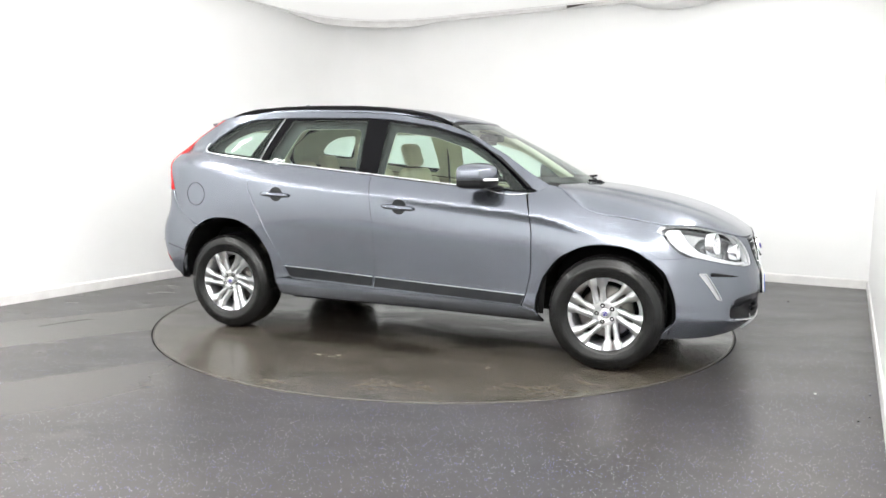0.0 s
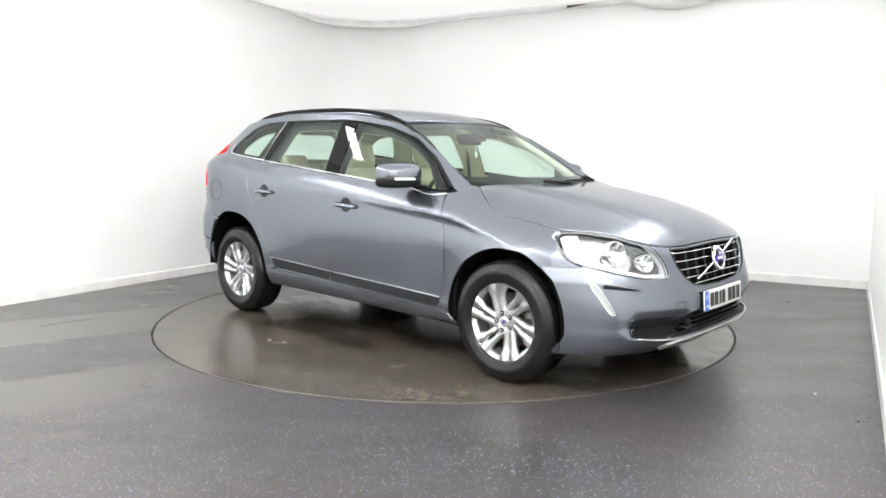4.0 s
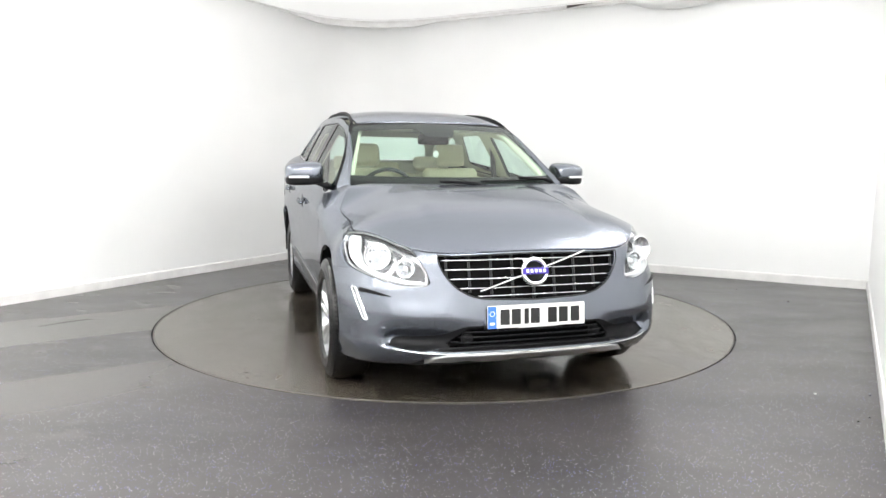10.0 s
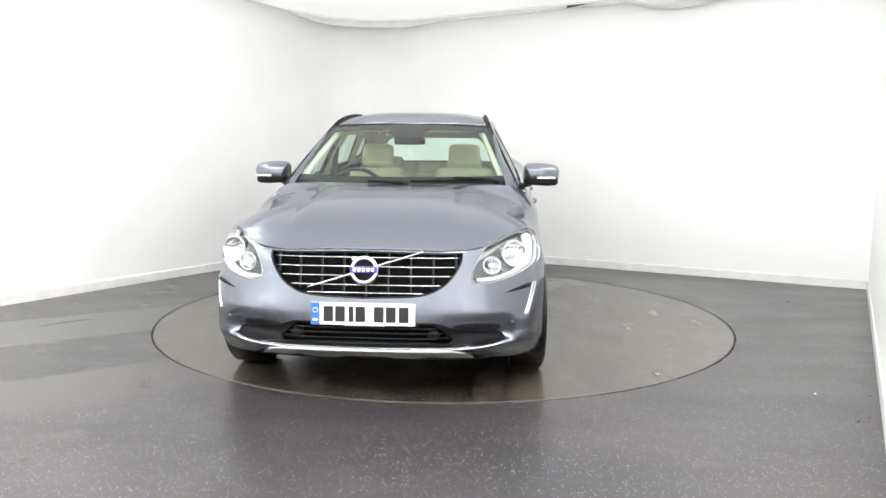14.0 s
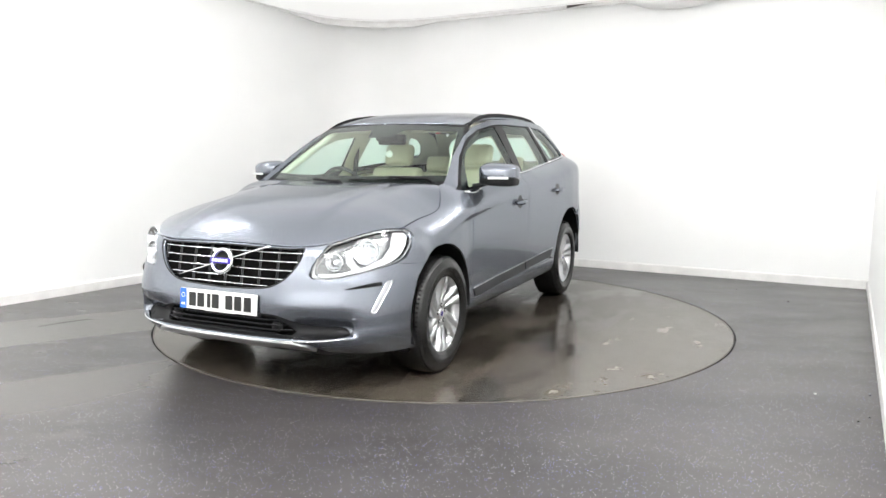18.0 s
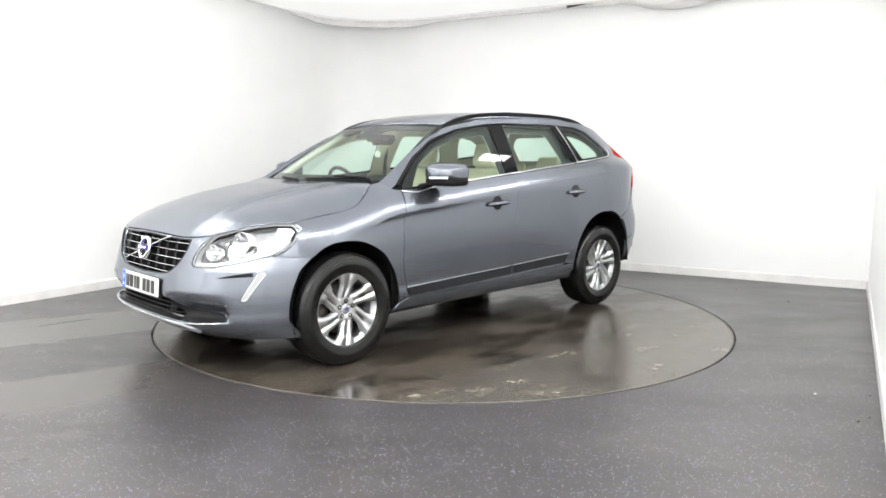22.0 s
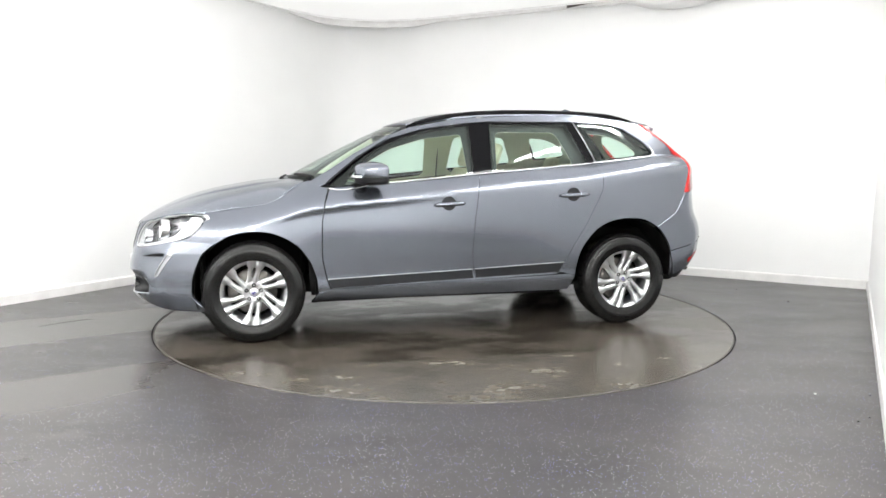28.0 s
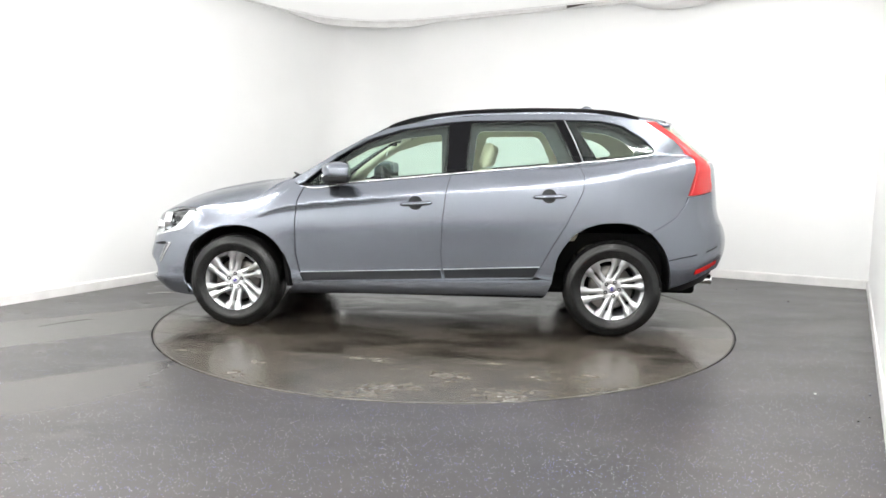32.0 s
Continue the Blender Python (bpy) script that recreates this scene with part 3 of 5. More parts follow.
HOOD_X = [0.9, 1.1, 1.2, 1.35, 1.5, 1.73, 1.86, 2.0, 2.11, 2.2, 2.28]
HOOD_C = [1.135, 1.115, 1.10, 1.08, 1.055, 1.010, 0.976, 0.924, 0.868, 0.806, 0.744]
HOOD_E = [1.11, 1.064, 1.001, 0.956, 0.932, 0.908, 0.876, 0.81, 0.73, 0.65, 0.57]
HOOD_P = [5.6, 5.1, 4.8, 4.3, 3.9, 3.5, 3.3, 3.3, 3.3, 3.3, 3.3]


def hood_map(x, y):
    c, e, p = hermite(HOOD_X, HOOD_C, x), hermite(HOOD_X, HOOD_E, x), np.interp(x, HOOD_X, HOOD_P)
    # two faint creases run from the screen to the grille
    crease = 0.40 + 0.06 * (x - 1.2)
    rib = 0.006 * (1 - np.tanh((np.abs(y) - crease) / 0.02)) * np.clip((2.15 - x) / 0.5, 0, 1) * np.clip((x - 1.05) / 0.3, 0, 1)
    return np.stack([x, y, c - 0.008 - (c - e) * (np.abs(y) / 0.80) ** p + rib], -1)


def screen_map(y, z):
    t = (z - 1.11) / 0.41
    x = 1.135 - 0.80 * (0.90 * t + 0.10 * t * t)
    return np.stack([x - (0.22 - 0.10 * t) * (np.abs(y) / 0.70) ** 2, y, z], -1)


ROOF_X = [-1.95, -1.85, -1.6, -1.2, -0.7, -0.2, 0.1, 0.3, 0.4]
ROOF_Z = [1.54, 1.565, 1.608, 1.637, 1.648, 1.632, 1.592, 1.538, 1.50]


def roof_map(x, y):
    zc, ze, ye = hermite(ROOF_X, ROOF_Z, x), roof_edge_z(x), hermite(ZR_X, YR_Y, x)
    return np.stack([x, y, zc - (zc - ze) * np.minimum(1.1, np.abs(y) / ye) ** 3.6], -1)


car = tagged(new("car"), "blue-grey metallic five-door SUV with beige interior, standing on the turntable", "car")

ARCH_F = [(1.00, 0.544), (1.09, 0.663), (1.22, 0.738), (1.34, 0.764), (1.47, 0.757), (1.56, 0.729), (1.625, 0.690)]
ARCH_R = [(-1.63, 0.757), (-1.52, 0.812), (-1.39, 0.825), (-1.25, 0.807), (-1.12, 0.74), (-1.01, 0.597), (-0.97, 0.455)]


def flowing(pts, n=6):
    """Points of an open line, joined by a smooth curve."""
    t = np.arange(len(pts), dtype=float)
    k = np.linspace(0, len(pts) - 1, n * (len(pts) - 1) + 1)
    return list(zip(hermite(t, [p[0] for p in pts], k).tolist(), hermite(t, [p[1] for p in pts], k).tolist()))


ARCH_F, ARCH_R = flowing(ARCH_F), flowing(ARCH_R)
# where the bonnet meets the wing
SEAM = flowing([(1.707, 0.887), (1.58, 0.904), (1.43, 0.924), (1.34, 0.938), (1.265, 0.957), (1.205, 0.985), (1.14, 1.028), (1.09, 1.062), (1.055, 1.087), (1.02, 1.10)], 2)
SEAM_Y = [(x, float(side_y(np.array([x]), np.array([z]))[0])) for x, z in SEAM]

for sg in (1, -1):
    SM, fl = side_map(sg), sg > 0
    sheet("front_wing", [(0.872, 1.055), (0.903, 0.95), (0.923, 0.81), (0.923, 0.57), (0.893, 0.424), (0.866, 0.352), (0.95, 0.325), (0.96, 0.424)] + ARCH_F
          + [(1.70, 0.694), (1.850, 0.706), (1.785, 0.735), (1.724, 0.79), (1.694, 0.845), (1.694, 0.872)] + SEAM + [ (0.985, 1.105), (0.94, 1.07)],
          SM, PAINT, car, flip=fl, thick=0.03, step=0.019)
    fd = sheet("front_door", [(0.86, 1.057), (0.90, 0.95), (0.92, 0.81), (0.92, 0.57), (0.89, 0.424), (0.86, 0.352), (-0.19, 0.385), (-0.175, 0.434), (-0.16, 0.578), (-0.17, 0.816), (-0.20, 1.051), (-0.225, 1.150), (0.15, 1.113), (0.51, 1.082)],
               SM, PAINT, car, flip=fl, step=0.019)
    rd = sheet("rear_door", [(-0.225, 1.150), (-0.20, 1.051), (-0.17, 0.816), (-0.16, 0.578), (-0.175, 0.434), (-0.19, 0.385), (-0.815, 0.408), (-0.84, 0.425), (-0.94, 0.617), (-1.05, 0.806), (-1.16, 1.039), (-1.17, 1.142), (-1.13, 1.232), (-0.69, 1.194)],
               SM, PAINT, car, flip=fl, step=0.019)
    sheet("side_frame", [(0.99, 1.10), (0.965, 1.116), (0.86, 1.178), (0.68, 1.295), (0.43, 1.428), (0.25, 1.495), (-0.07, 1.557), (-0.2, 1.572), (-0.7, 1.597), (-1.16, 1.597), (-1.45, 1.577), (-1.6, 1.545), (-1.62, 1.54),
                         (-1.815, 1.409), (-1.936, 1.285), (-1.941, 1.193), (-1.888, 1.016), (-1.868, 0.955), (-1.80, 0.862)] + ARCH_R
          + [(-0.965, 0.40), (-0.90, 0.412), (-0.84, 0.425), (-0.94, 0.617), (-1.05, 0.806), (-1.16, 1.039), (-1.17, 1.142), (-1.13, 1.232), (-1.59, 1.284), (-1.64, 1.292), (-1.675, 1.33), (-1.61, 1.405), (-1.45, 1.51), (-1.30, 1.545), (-0.97, 1.553), (-0.35, 1.545), (-0.16, 1.53), (0.16, 1.482), (0.41, 1.410), (0.65, 1.277), (0.885, 1.09), (0.93, 1.066)],
          SM, PAINT, car, flip=fl, thick=0.03, step=0.021)
    sheet("sill", [(0.95, 0.325), (0.866, 0.352), (-0.815, 0.406), (-0.90, 0.412), (-0.965, 0.40), (-0.92, 0.285), (0.0, 0.272), (1.0, 0.25)], SM, PAINT, car, flip=fl)
    # glass in the side
    for nm, pl in (("front_window", [(0.86, 1.075), (0.65, 1.25), (0.53, 1.325), (0.41, 1.387), (0.16, 1.47), (-0.08, 1.510), (-0.19, 1.519), (-0.19, 1.15), (0.15, 1.117), (0.51, 1.086)]),
                   ("rear_window", [(-0.35, 1.535), (-0.97, 1.54), (-1.12, 1.238), (-0.69, 1.20), (-0.32, 1.165)]),
                   ("quarter_window", [(-1.03, 1.545), (-1.30, 1.535), (-1.44, 1.502), (-1.60, 1.400), (-1.665, 1.33), (-1.63, 1.297), (-1.21, 1.255), (-1.18, 1.258)])):
        host = {"front_window": fd, "rear_window": rd}.get(nm, car)
        sheet(nm, pl, SM, GLASS, host, "green-tinted side glass", flip=fl, lift=-0.012, thick=0.0, step=0.05, gap=0.0)
    for nm, pl in (("centre_pillar", [(-0.19, 1.525), (-0.35, 1.540), (-0.325, 1.164), (-0.225, 1.152), (-0.19, 1.150)]),
                   ("rear_pillar", [(-0.97, 1.545), (-1.03, 1.548), (-1.18, 1.252), (-1.17, 1.24), (-1.12, 1.236)])):
        sheet(nm, pl, SM, GLOSSBLACK, car, "gloss black pillar cover", flip=fl, lift=-0.008, thick=0.01, gap=0.001)

BON = SEAM_Y[-2::-1] + [(1.745, 0.815)] + [(1.789, 0.80), (1.870, 0.75), (1.954, 0.70), (2.026, 0.65), (2.078, 0.60), (2.114, 0.55), (2.138, 0.50), (2.166, 0.40), (2.175, 0.30), (2.177, 0.15), (2.177, 0.00)]
BON = [(1.145, 0.0), (1.12, 0.30), (1.06, 0.52), (1.03, 0.63), (1.03, 0.69)] + BON
sheet("bonnet", BON + [(x, -y) for x, y in BON[-2:0:-1]],
      hood_map, PAINT, car)

sheet("windscreen", [(0.0, 1.105), (0.40, 1.107), (0.765, 1.118), (0.682, 1.285), (0.585, 1.492), (0.30, 1.51), (0.0, 1.517), (-0.30, 1.51), (-0.585, 1.492), (-0.682, 1.285), (-0.765, 1.118), (-0.40, 1.107)], screen_map, GLASS, car, "laminated windscreen", thick=0.0, step=0.06)

RE = [(0.325, 0.0), (0.31, 0.30), (0.26, 0.55), (-0.07, 0.555), (-0.7, 0.565), (-1.16, 0.55), (-1.45, 0.52), (-1.62, 0.49), (-1.80, 0.42), (-1.86, 0.0)]
sheet("roof", RE + [(x, -y) for x, y in RE[-2:0:-1]], roof_map, PAINT, car, flip=False)

# front bumper with the openings for grille, intake and lights
GRILLE = [(0.486, 0.795), (0.478, 0.745), (0.44, 0.68), (0.385, 0.628), (0.276, 0.586), (0.0, 0.572)]
GRILLE = flowing(GRILLE, 4)
GR = on_nose(GRILLE + [(-a, b) for a, b in GRILLE[-2::-1]] + [(-0.40, 0.792), (0.0, 0.799), (0.40, 0.792)])
INTAKE = [(0.345, 0.440), (0.445, 0.362), (0.43, 0.349), (0.0, 0.342)]
IN = on_nose(INTAKE + [(-a, b) for a, b in INTAKE[-2::-1]] + [(0.0, 0.443)])
BUMP = [(0, 0.809), (0.15, 0.808), (0.3, 0.804), (0.4, 0.802), (0.5, 0.805), (0.55, 0.811), (0.595, 0.820), (0.566, 0.765), (0.538, 0.71), (0.528, 0.665), (0.545, 0.648), (0.60, 0.644), (0.66, 0.648), (0.76, 0.672), (0.855, 0.708), (0.917, 0.697), (0.926, 0.692), (0.922, 0.627), (0.916, 0.50), (0.912, 0.40), (0.912, 0.225), (0.75, 0.230), (0.60, 0.250), (0.52, 0.295), (0.0, 0.300)]
DRL = [(0.866, 0.620), (0.845, 0.617), (0.803, 0.462), (0.824, 0.467)]
# black lower frame: its wings sweep out beside the intake
VAL = flowing([(0.352, 0.452), (0.40, 0.437), (0.46, 0.409), (0.53, 0.393), (0.60, 0.388), (0.655, 0.386), (0.69, 0.372), (0.708, 0.346)], 4) + [(0.60, 0.334), (0.44, 0.322), (0.0, 0.314)]
VA = on_nose(VAL + [(-a, b) for a, b in VAL[-2::-1]] + [(0.0, 0.455)])
sheet("front_bumper", on_nose(BUMP + [(-a, b) for a, b in BUMP[-2:0:-1]]), front_map, PAINT, car, holes=[GR, VA, on_nose(DRL), [(-a, b) for a, b in on_nose(DRL)]], thick=0.03, step=0.018)

HL = flowing([(0.868, 0.85), (0.878, 0.80), (0.875, 0.748), (0.850, 0.713), (0.76, 0.677), (0.66, 0.653), (0.585, 0.649), (0.545, 0.660), (0.545, 0.71), (0.572, 0.766), (0.606, 0.820), (0.65, 0.836), (0.70, 0.859), (0.75, 0.876), (0.80, 0.881), (0.845, 0.876)], 2)
HL = inset(on_nose(HL), -0.004)
for sg in (1, -1):
    hl = sheet("headlight", flipped(HL, sg), front_map, CLEAR, car, "clear headlamp with chrome reflectors", thick=0.0, step=0.03)

# rear
RB = on_tail([(-2.088, 1.037), (-1.893, 1.012), (-1.87, 0.955), (-1.80, 0.862), (-1.63, 0.760), (-1.73, 0.636), (-1.775, 0.498), (-1.785, 0.365), (-1.95, 0.415), (-2.10, 0.465)])
LI = on_tail([(-2.09, 1.036), (-2.10, 1.069), (-2.08, 1.160), (-2.04, 1.25)])
s0 = RB[0][0]
sheet("rear_bumper", RB + [(0.0, 0.475)] + [(-a, b) for a, b in RB[::-1]] + [(-s0 + 0.02, 0.79), (s0 - 0.02, 0.79)], rear_map, PAINT, car, flip=True, thick=0.03)
GATE = [(s0 - 0.02, 0.795), (s0 - 0.002, 1.03)] + [(a - 0.003, b) for a, b in LI]
sheet("tailgate", GATE + [(-a, b) for a, b in GATE[::-1]], rear_map, PAINT, car, flip=True)
sheet("rear_screen", [(LI[-1][0] - 0.005, 1.255), (0.70, 1.40), (0.60, 1.53), (-0.60, 1.53), (-0.70, 1.40), (-LI[-1][0] + 0.005, 1.255)], rear_map, GLASS, car, "tinted rear screen", flip=True, thick=0)
TL = on_tail([(-1.62, 1.545), (-1.70, 1.541), (-1.83, 1.455), (-1.97, 1.331), (-2.04, 1.274), (-2.08, 1.160), (-2.10, 1.069), (-2.09, 1.041), (-1.898, 1.016), (-1.952, 1.193), (-1.947, 1.285), (-1.828, 1.409)])
VR = on_tail([(-1.785, 0.372), (-1.95, 0.422), (-2.10, 0.475), (-2.05, 0.36), (-1.90, 0.325), (-1.79, 0.335)])
sheet("rear_valance", VR[:3] + [(0.0, 0.49)] + [(-a, b) for a, b in VR[2::-1]] + [(-a, b) for a, b in VR[:2:-1]] + [(0.0, 0.36)] + VR[3:], rear_map, BLACK, car, "black plastic lower rear valance", flip=True, lift=-0.02, thick=0.02)
for sg in (1, -1):
    sheet("tail_light", flipped(TL, sg), rear_map, RED, car, "tall red tail lamp", flip=True, lift=0.005, thick=0.03)


# ---- wheels ----
WF, WR = (1.387, 0.825), (-1.387, 0.785)
WHEEL_Z = 0.349


def wheel():
    w = tagged(new("wheel"), "six twin-spoke silver alloy wheel with black road tyre")
    w.parent = car
    bm = bmesh.new()
    R = 0.350
    lathe(bm, [(0.214, -0.10), (0.235, -0.116), (0.285, -0.121), (0.318, -0.113), (0.337, -0.098), (0.346, -0.075), (R, -0.035), (R, 0.035), (0.346, 0.075), (0.337, 0.098), (0.330, 0.104), (0.328, 0.109), (0.318, 0.113),
               (0.300, 0.119), (0.297, 0.122), (0.280, 0.122), (0.262, 0.121), (0.259, 0.119), (0.245, 0.118), (0.240, 0.115), (0.229, 0.112), (0.224, 0.106), (0.214, 0.09)], "Y", 96)
    ty = part("tyre", bm, RUBBER, w, "black road tyre")
    bm = bmesh.new()
    for k in range(84):
        a = 2 * math.pi * k / 84
        for sg in (1, -1):
            box(bm, (0.330, 0.066, -0.0045), (0.3435, 0.096, 0.0045), Matrix.Rotation(a + 0.02 * sg, 4, "Y") @ Matrix.Scale(sg, 4, (0, 1, 0)))
    bmesh.ops.recalc_face_normals(bm, faces=bm.faces)
    tagged(part("tread", bm, RUBBER, ty, "", False), kind="stuff")
    bm = bmesh.new()
    lathe(bm, [(0.185, -0.10), (0.190, 0.02), (0.198, 0.07), (0.203, 0.088), (0.211, 0.093), (0.220, 0.101), (0.226, 0.106), (0.228, 0.102), (0.224, 0.090), (0.214, 0.08)], "Y", 96)
    part("rim", bm, ALLOY, w, "silver rim")
    for k in range(6):
        bm = bmesh.new()
        for side in (-1, 1):
            # one arm of a twin spoke, leaning as it runs outward; the arms meet again at the rim
            top_l, top_r, low_l, low_r = [], [], [], []
            for r, c, hw, f in ((0.052, 0.0180, 0.0180, 0.0800), (0.086, 0.0190, 0.0188, 0.0860), (0.096, 0.0215, 0.0165, 0.0885), (0.125, 0.0240, 0.0152, 0.0940), (0.150, 0.0258, 0.0158, 0.0975), (0.166, 0.0268, 0.0190, 0.1000), (0.174, 0.0275, 0.0272, 0.1012), (0.198, 0.0315, 0.0313, 0.1035), (0.219, 0.0375, 0.0375, 0.1035)):
                for t, lst_t, lst_l in ((c - hw, top_l, low_l), (c + hw, top_r, low_r)):
                    q = Vector((r, side * t - 0.028))
                    lst_t.append(bm.verts.new((q.x, f, q.y)))
                    lst_l.append(bm.verts.new((q.x, f - 0.040, q.y)))
            for i in range(len(top_l) - 1):
                bm.faces.new((top_l[i], top_l[i + 1], top_r[i + 1], top_r[i]))
                bm.faces.new((top_l[i], top_l[i + 1], low_l[i + 1], low_l[i]))
                bm.faces.new((top_r[i], top_r[i + 1], low_r[i + 1], low_r[i]))
        bmesh.ops.recalc_face_normals(bm, faces=bm.faces)
        sharp = [e for e in bm.edges if len(e.link_faces) == 2 and e.calc_face_angle(0) > 0.8]
        bmesh.ops.bevel(bm, geom=sharp, offset=0.0035, segments=2, affect="EDGES")
        bmesh.ops.rotate(bm, matrix=Matrix.Rotation(2 * math.pi * k / 6 + 0.3, 3, "Y"), verts=bm.verts)
        part("spoke", bm, ALLOY, w)
    bm = bmesh.new()
    lathe(bm, [(0.0005, 0.030), (0.082, 0.030), (0.088, 0.060), (0.086, 0.078), (0.074, 0.083), (0.034, 0.083), (0.030, 0.078), (0.0005, 0.078)], "Y", 48)
    hub = part("hub", bm, ALLOY, w)
    bm = bmesh.new()
    lathe(bm, [(0.030, 0.076), (0.030, 0.084), (0.026, 0.086), (0.0005, 0.087)], "Y", 32)
    part("centre_cap", bm, SATIN, hub, "silver centre cap with blue emblem")
    bm = bmesh.new()
    box(bm, (-0.014, 0.0855, -0.004), (0.014, 0.0885, 0.004), Matrix.Rotation(0.7, 4, "Y"))
    lathe(bm, [(0.014, 0.086), (0.014, 0.0882), (0.011, 0.0882), (0.011, 0.086)], "Y", 24)
    part("emblem", bm, BADGEBLUE, hub, "blue emblem", False)
    for k in range(5):
        a = 2 * math.pi * (k + 0.5) / 5 + 0.3
        bm = bmesh.new()
        lathe(bm, [(0.0075, 0.07), (0.0075, 0.086), (0.0055, 0.0885), (0.0005, 0.0885)], "Y", 6, Matrix.Translation((0.051 * math.cos(a), 0, -0.051 * math.sin(a))))
        part("wheel_bolt", bm, SATIN, hub, "small steel wheel bolt", False)
        # raised black disc whose colour stands for shade round the bolt
        bm = bmesh.new()
        lathe(bm, [(0.0135, 0.079), (0.0135, 0.0842), (0.0005, 0.0846)], "Y", 16, Matrix.Translation((0.051 * math.cos(a), 0, -0.051 * math.sin(a))))
        part("bolt_shade_disc", bm, DARK, hub, "dark disc standing for a shaded bolt recess", False)
    bm = bmesh.new()
    lathe(bm, [(0.0005, 0.005), (0.155, 0.005), (0.158, 0.0), (0.158, -0.02), (0.0005, -0.02)], "Y", 48)
    part("brake_disc", bm, IRON, w, "grey steel brake disc")
    bm = bmesh.new()
    box(bm, (0.095, -0.035, -0.075), (0.175, 0.022, 0.075), bevel=0.012)
    part("brake_caliper", bm, IRON, w, "brake caliper")
    bm = bmesh.new()
    lathe(bm, [(0.0005, -0.03), (0.185, -0.03), (0.19, -0.10), (0.0005, -0.10)], "Y", 32)
    part("backing_plate", bm, DARK, w)
    return w


wh = wheel()
wh.matrix_basis = pose(WF[0], WF[1], WHEEL_Z)
copy_thing(wh, pose(WR[0], WR[1], WHEEL_Z, 0, 50, 0))
copy_thing(wh, pose(WF[0], -WF[1], WHEEL_Z, 0, 20, 180))
copy_thing(wh, pose(WR[0], -WR[1], WHEEL_Z, 0, -30, 180))

# ---- dark inside of the body: arches, floor, and black backings that block light ----
for sg in (1, -1):
    for x, rad, zc, a0, a1 in ((1.372, 0.40, 0.372, -0.32, 0.12), (-1.372, 0.415, 0.41, -0.10, 0.12)):
        bm = bmesh.new()
        rows = []
        for y in (0.42, 0.915):
            rows.append([bm.verts.new((x + rad * math.cos(a), sg * y, zc + rad * math.sin(a))) for a in np.linspace(a0, math.pi + a1, 40)])
        for k in range(39):
            bm.faces.new((rows[0][k], rows[0][k + 1], rows[1][k + 1], rows[1][k]))
        bm.faces.new(rows[0])
        part("arch_liner", bm, DARK, car, "black wheel-arch liner")
    SM = side_map(sg)
    # unseen black sheet added behind the panel gaps so they read dark
    sheet("gap_backing", [(1.0, 0.30), (1.02, 0.56), (1.11, 0.68), (1.23, 0.755), (1.34, 0.78), (1.48, 0.775), (1.60, 0.73), (1.69, 0.66), (1.74, 0.70), (1.72, 0.84), (1.5, 0.90), (1.25, 0.95), (1.05, 1.05), (0.9, 1.03), (0.5, 1.06), (-0.2, 1.125), (-1.1, 1.205),
                         (-1.55, 1.25), (-1.80, 1.25), (-1.86, 1.1), (-1.76, 0.90), (-1.64, 0.79), (-1.52, 0.83), (-1.39, 0.843), (-1.24, 0.825), (-1.105, 0.755), (-0.99, 0.605), (-0.95, 0.46), (-0.94, 0.31)], SM, DARK, car, flip=sg > 0, lift=-0.022, thick=0, step=0.06)
for sg in (1, -1):
    bm = bmesh.new()
    box(bm, (1.715, 0.40, 0.205), (1.735, 0.865, 0.62), bevel=0.006)
    box(bm, (1.70, 0.58, 0.185), (1.715, 0.86, 0.26), bevel=0.005)
    for v in bm.verts:
        v.co.y *= sg
    bmesh.ops.recalc_face_normals(bm, faces=bm.faces)
    part("arch_flap", bm, DARK, car, "black flap before the front wheel")
bm = bmesh.new()
box(bm, (-0.92, -0.78, 0.245), (0.90, 0.78, 0.32), bevel=0.03)
box(bm, (-2.05, -0.50, 0.26), (2.0, 0.50, 0.42), bevel=0.03)
box(bm, (-1.78, -0.10, 0.17), (0.9, 0.10, 0.24), bevel=0.03)
for x in (1.387, -1.387):
    tube(bm, [(x, -0.72, 0.34), (x, 0.72, 0.34)], 0.04, 10)
part("underbody", bm, DARK, car, "black underbody with axles")
# black box added to block light behind the grille
bm = bmesh.new()
box(bm, (1.02, -0.62, 0.40), (1.95, 0.62, 0.72), bevel=0.05)
part("bay_blocker", bm, DARK, car, "black box added to block light behind the grille")
bm = bmesh.new()
box(bm, (0.90, -0.76, 0.40), (0.98, 0.76, 1.02))
part("bulkhead", bm, DARK, car, "black bulkhead", False)
bm = bmesh.new()
box(bm, (-2.0, -0.60, 0.42), (-1.0, 0.60, 0.72))
part("boot_floor", bm, DARK, car, "black boot floor", False)
# black sheet added to darken the openings in the nose
NB = on_nose([(0.60, 0.79), (0.70, 0.60), (0.86, 0.58), (0.87, 0.30), (0.5, 0.28), (0.0, 0.275)])
sheet("nose_backing", NB + [(-a, b) for a, b in NB[-2::-1]] + [(0.0, 0.80)], front_map, DARK, car, lift=-0.07, thick=0, step=0.06)

# ---- grille, badge and front trim ----
grille = tagged(new("grille"), "black grille with chrome slats, diagonal bar and round emblem")
grille.parent = car
sheet("mesh", GR, front_map, GRILLEBLACK, grille, "black grille backing", lift=-0.045, thick=0, step=0.05, gap=-0.02)


def nose_pt(y, z, out=0.0):
    return Vector((float(nose_x(y, z)) + out, y, z))


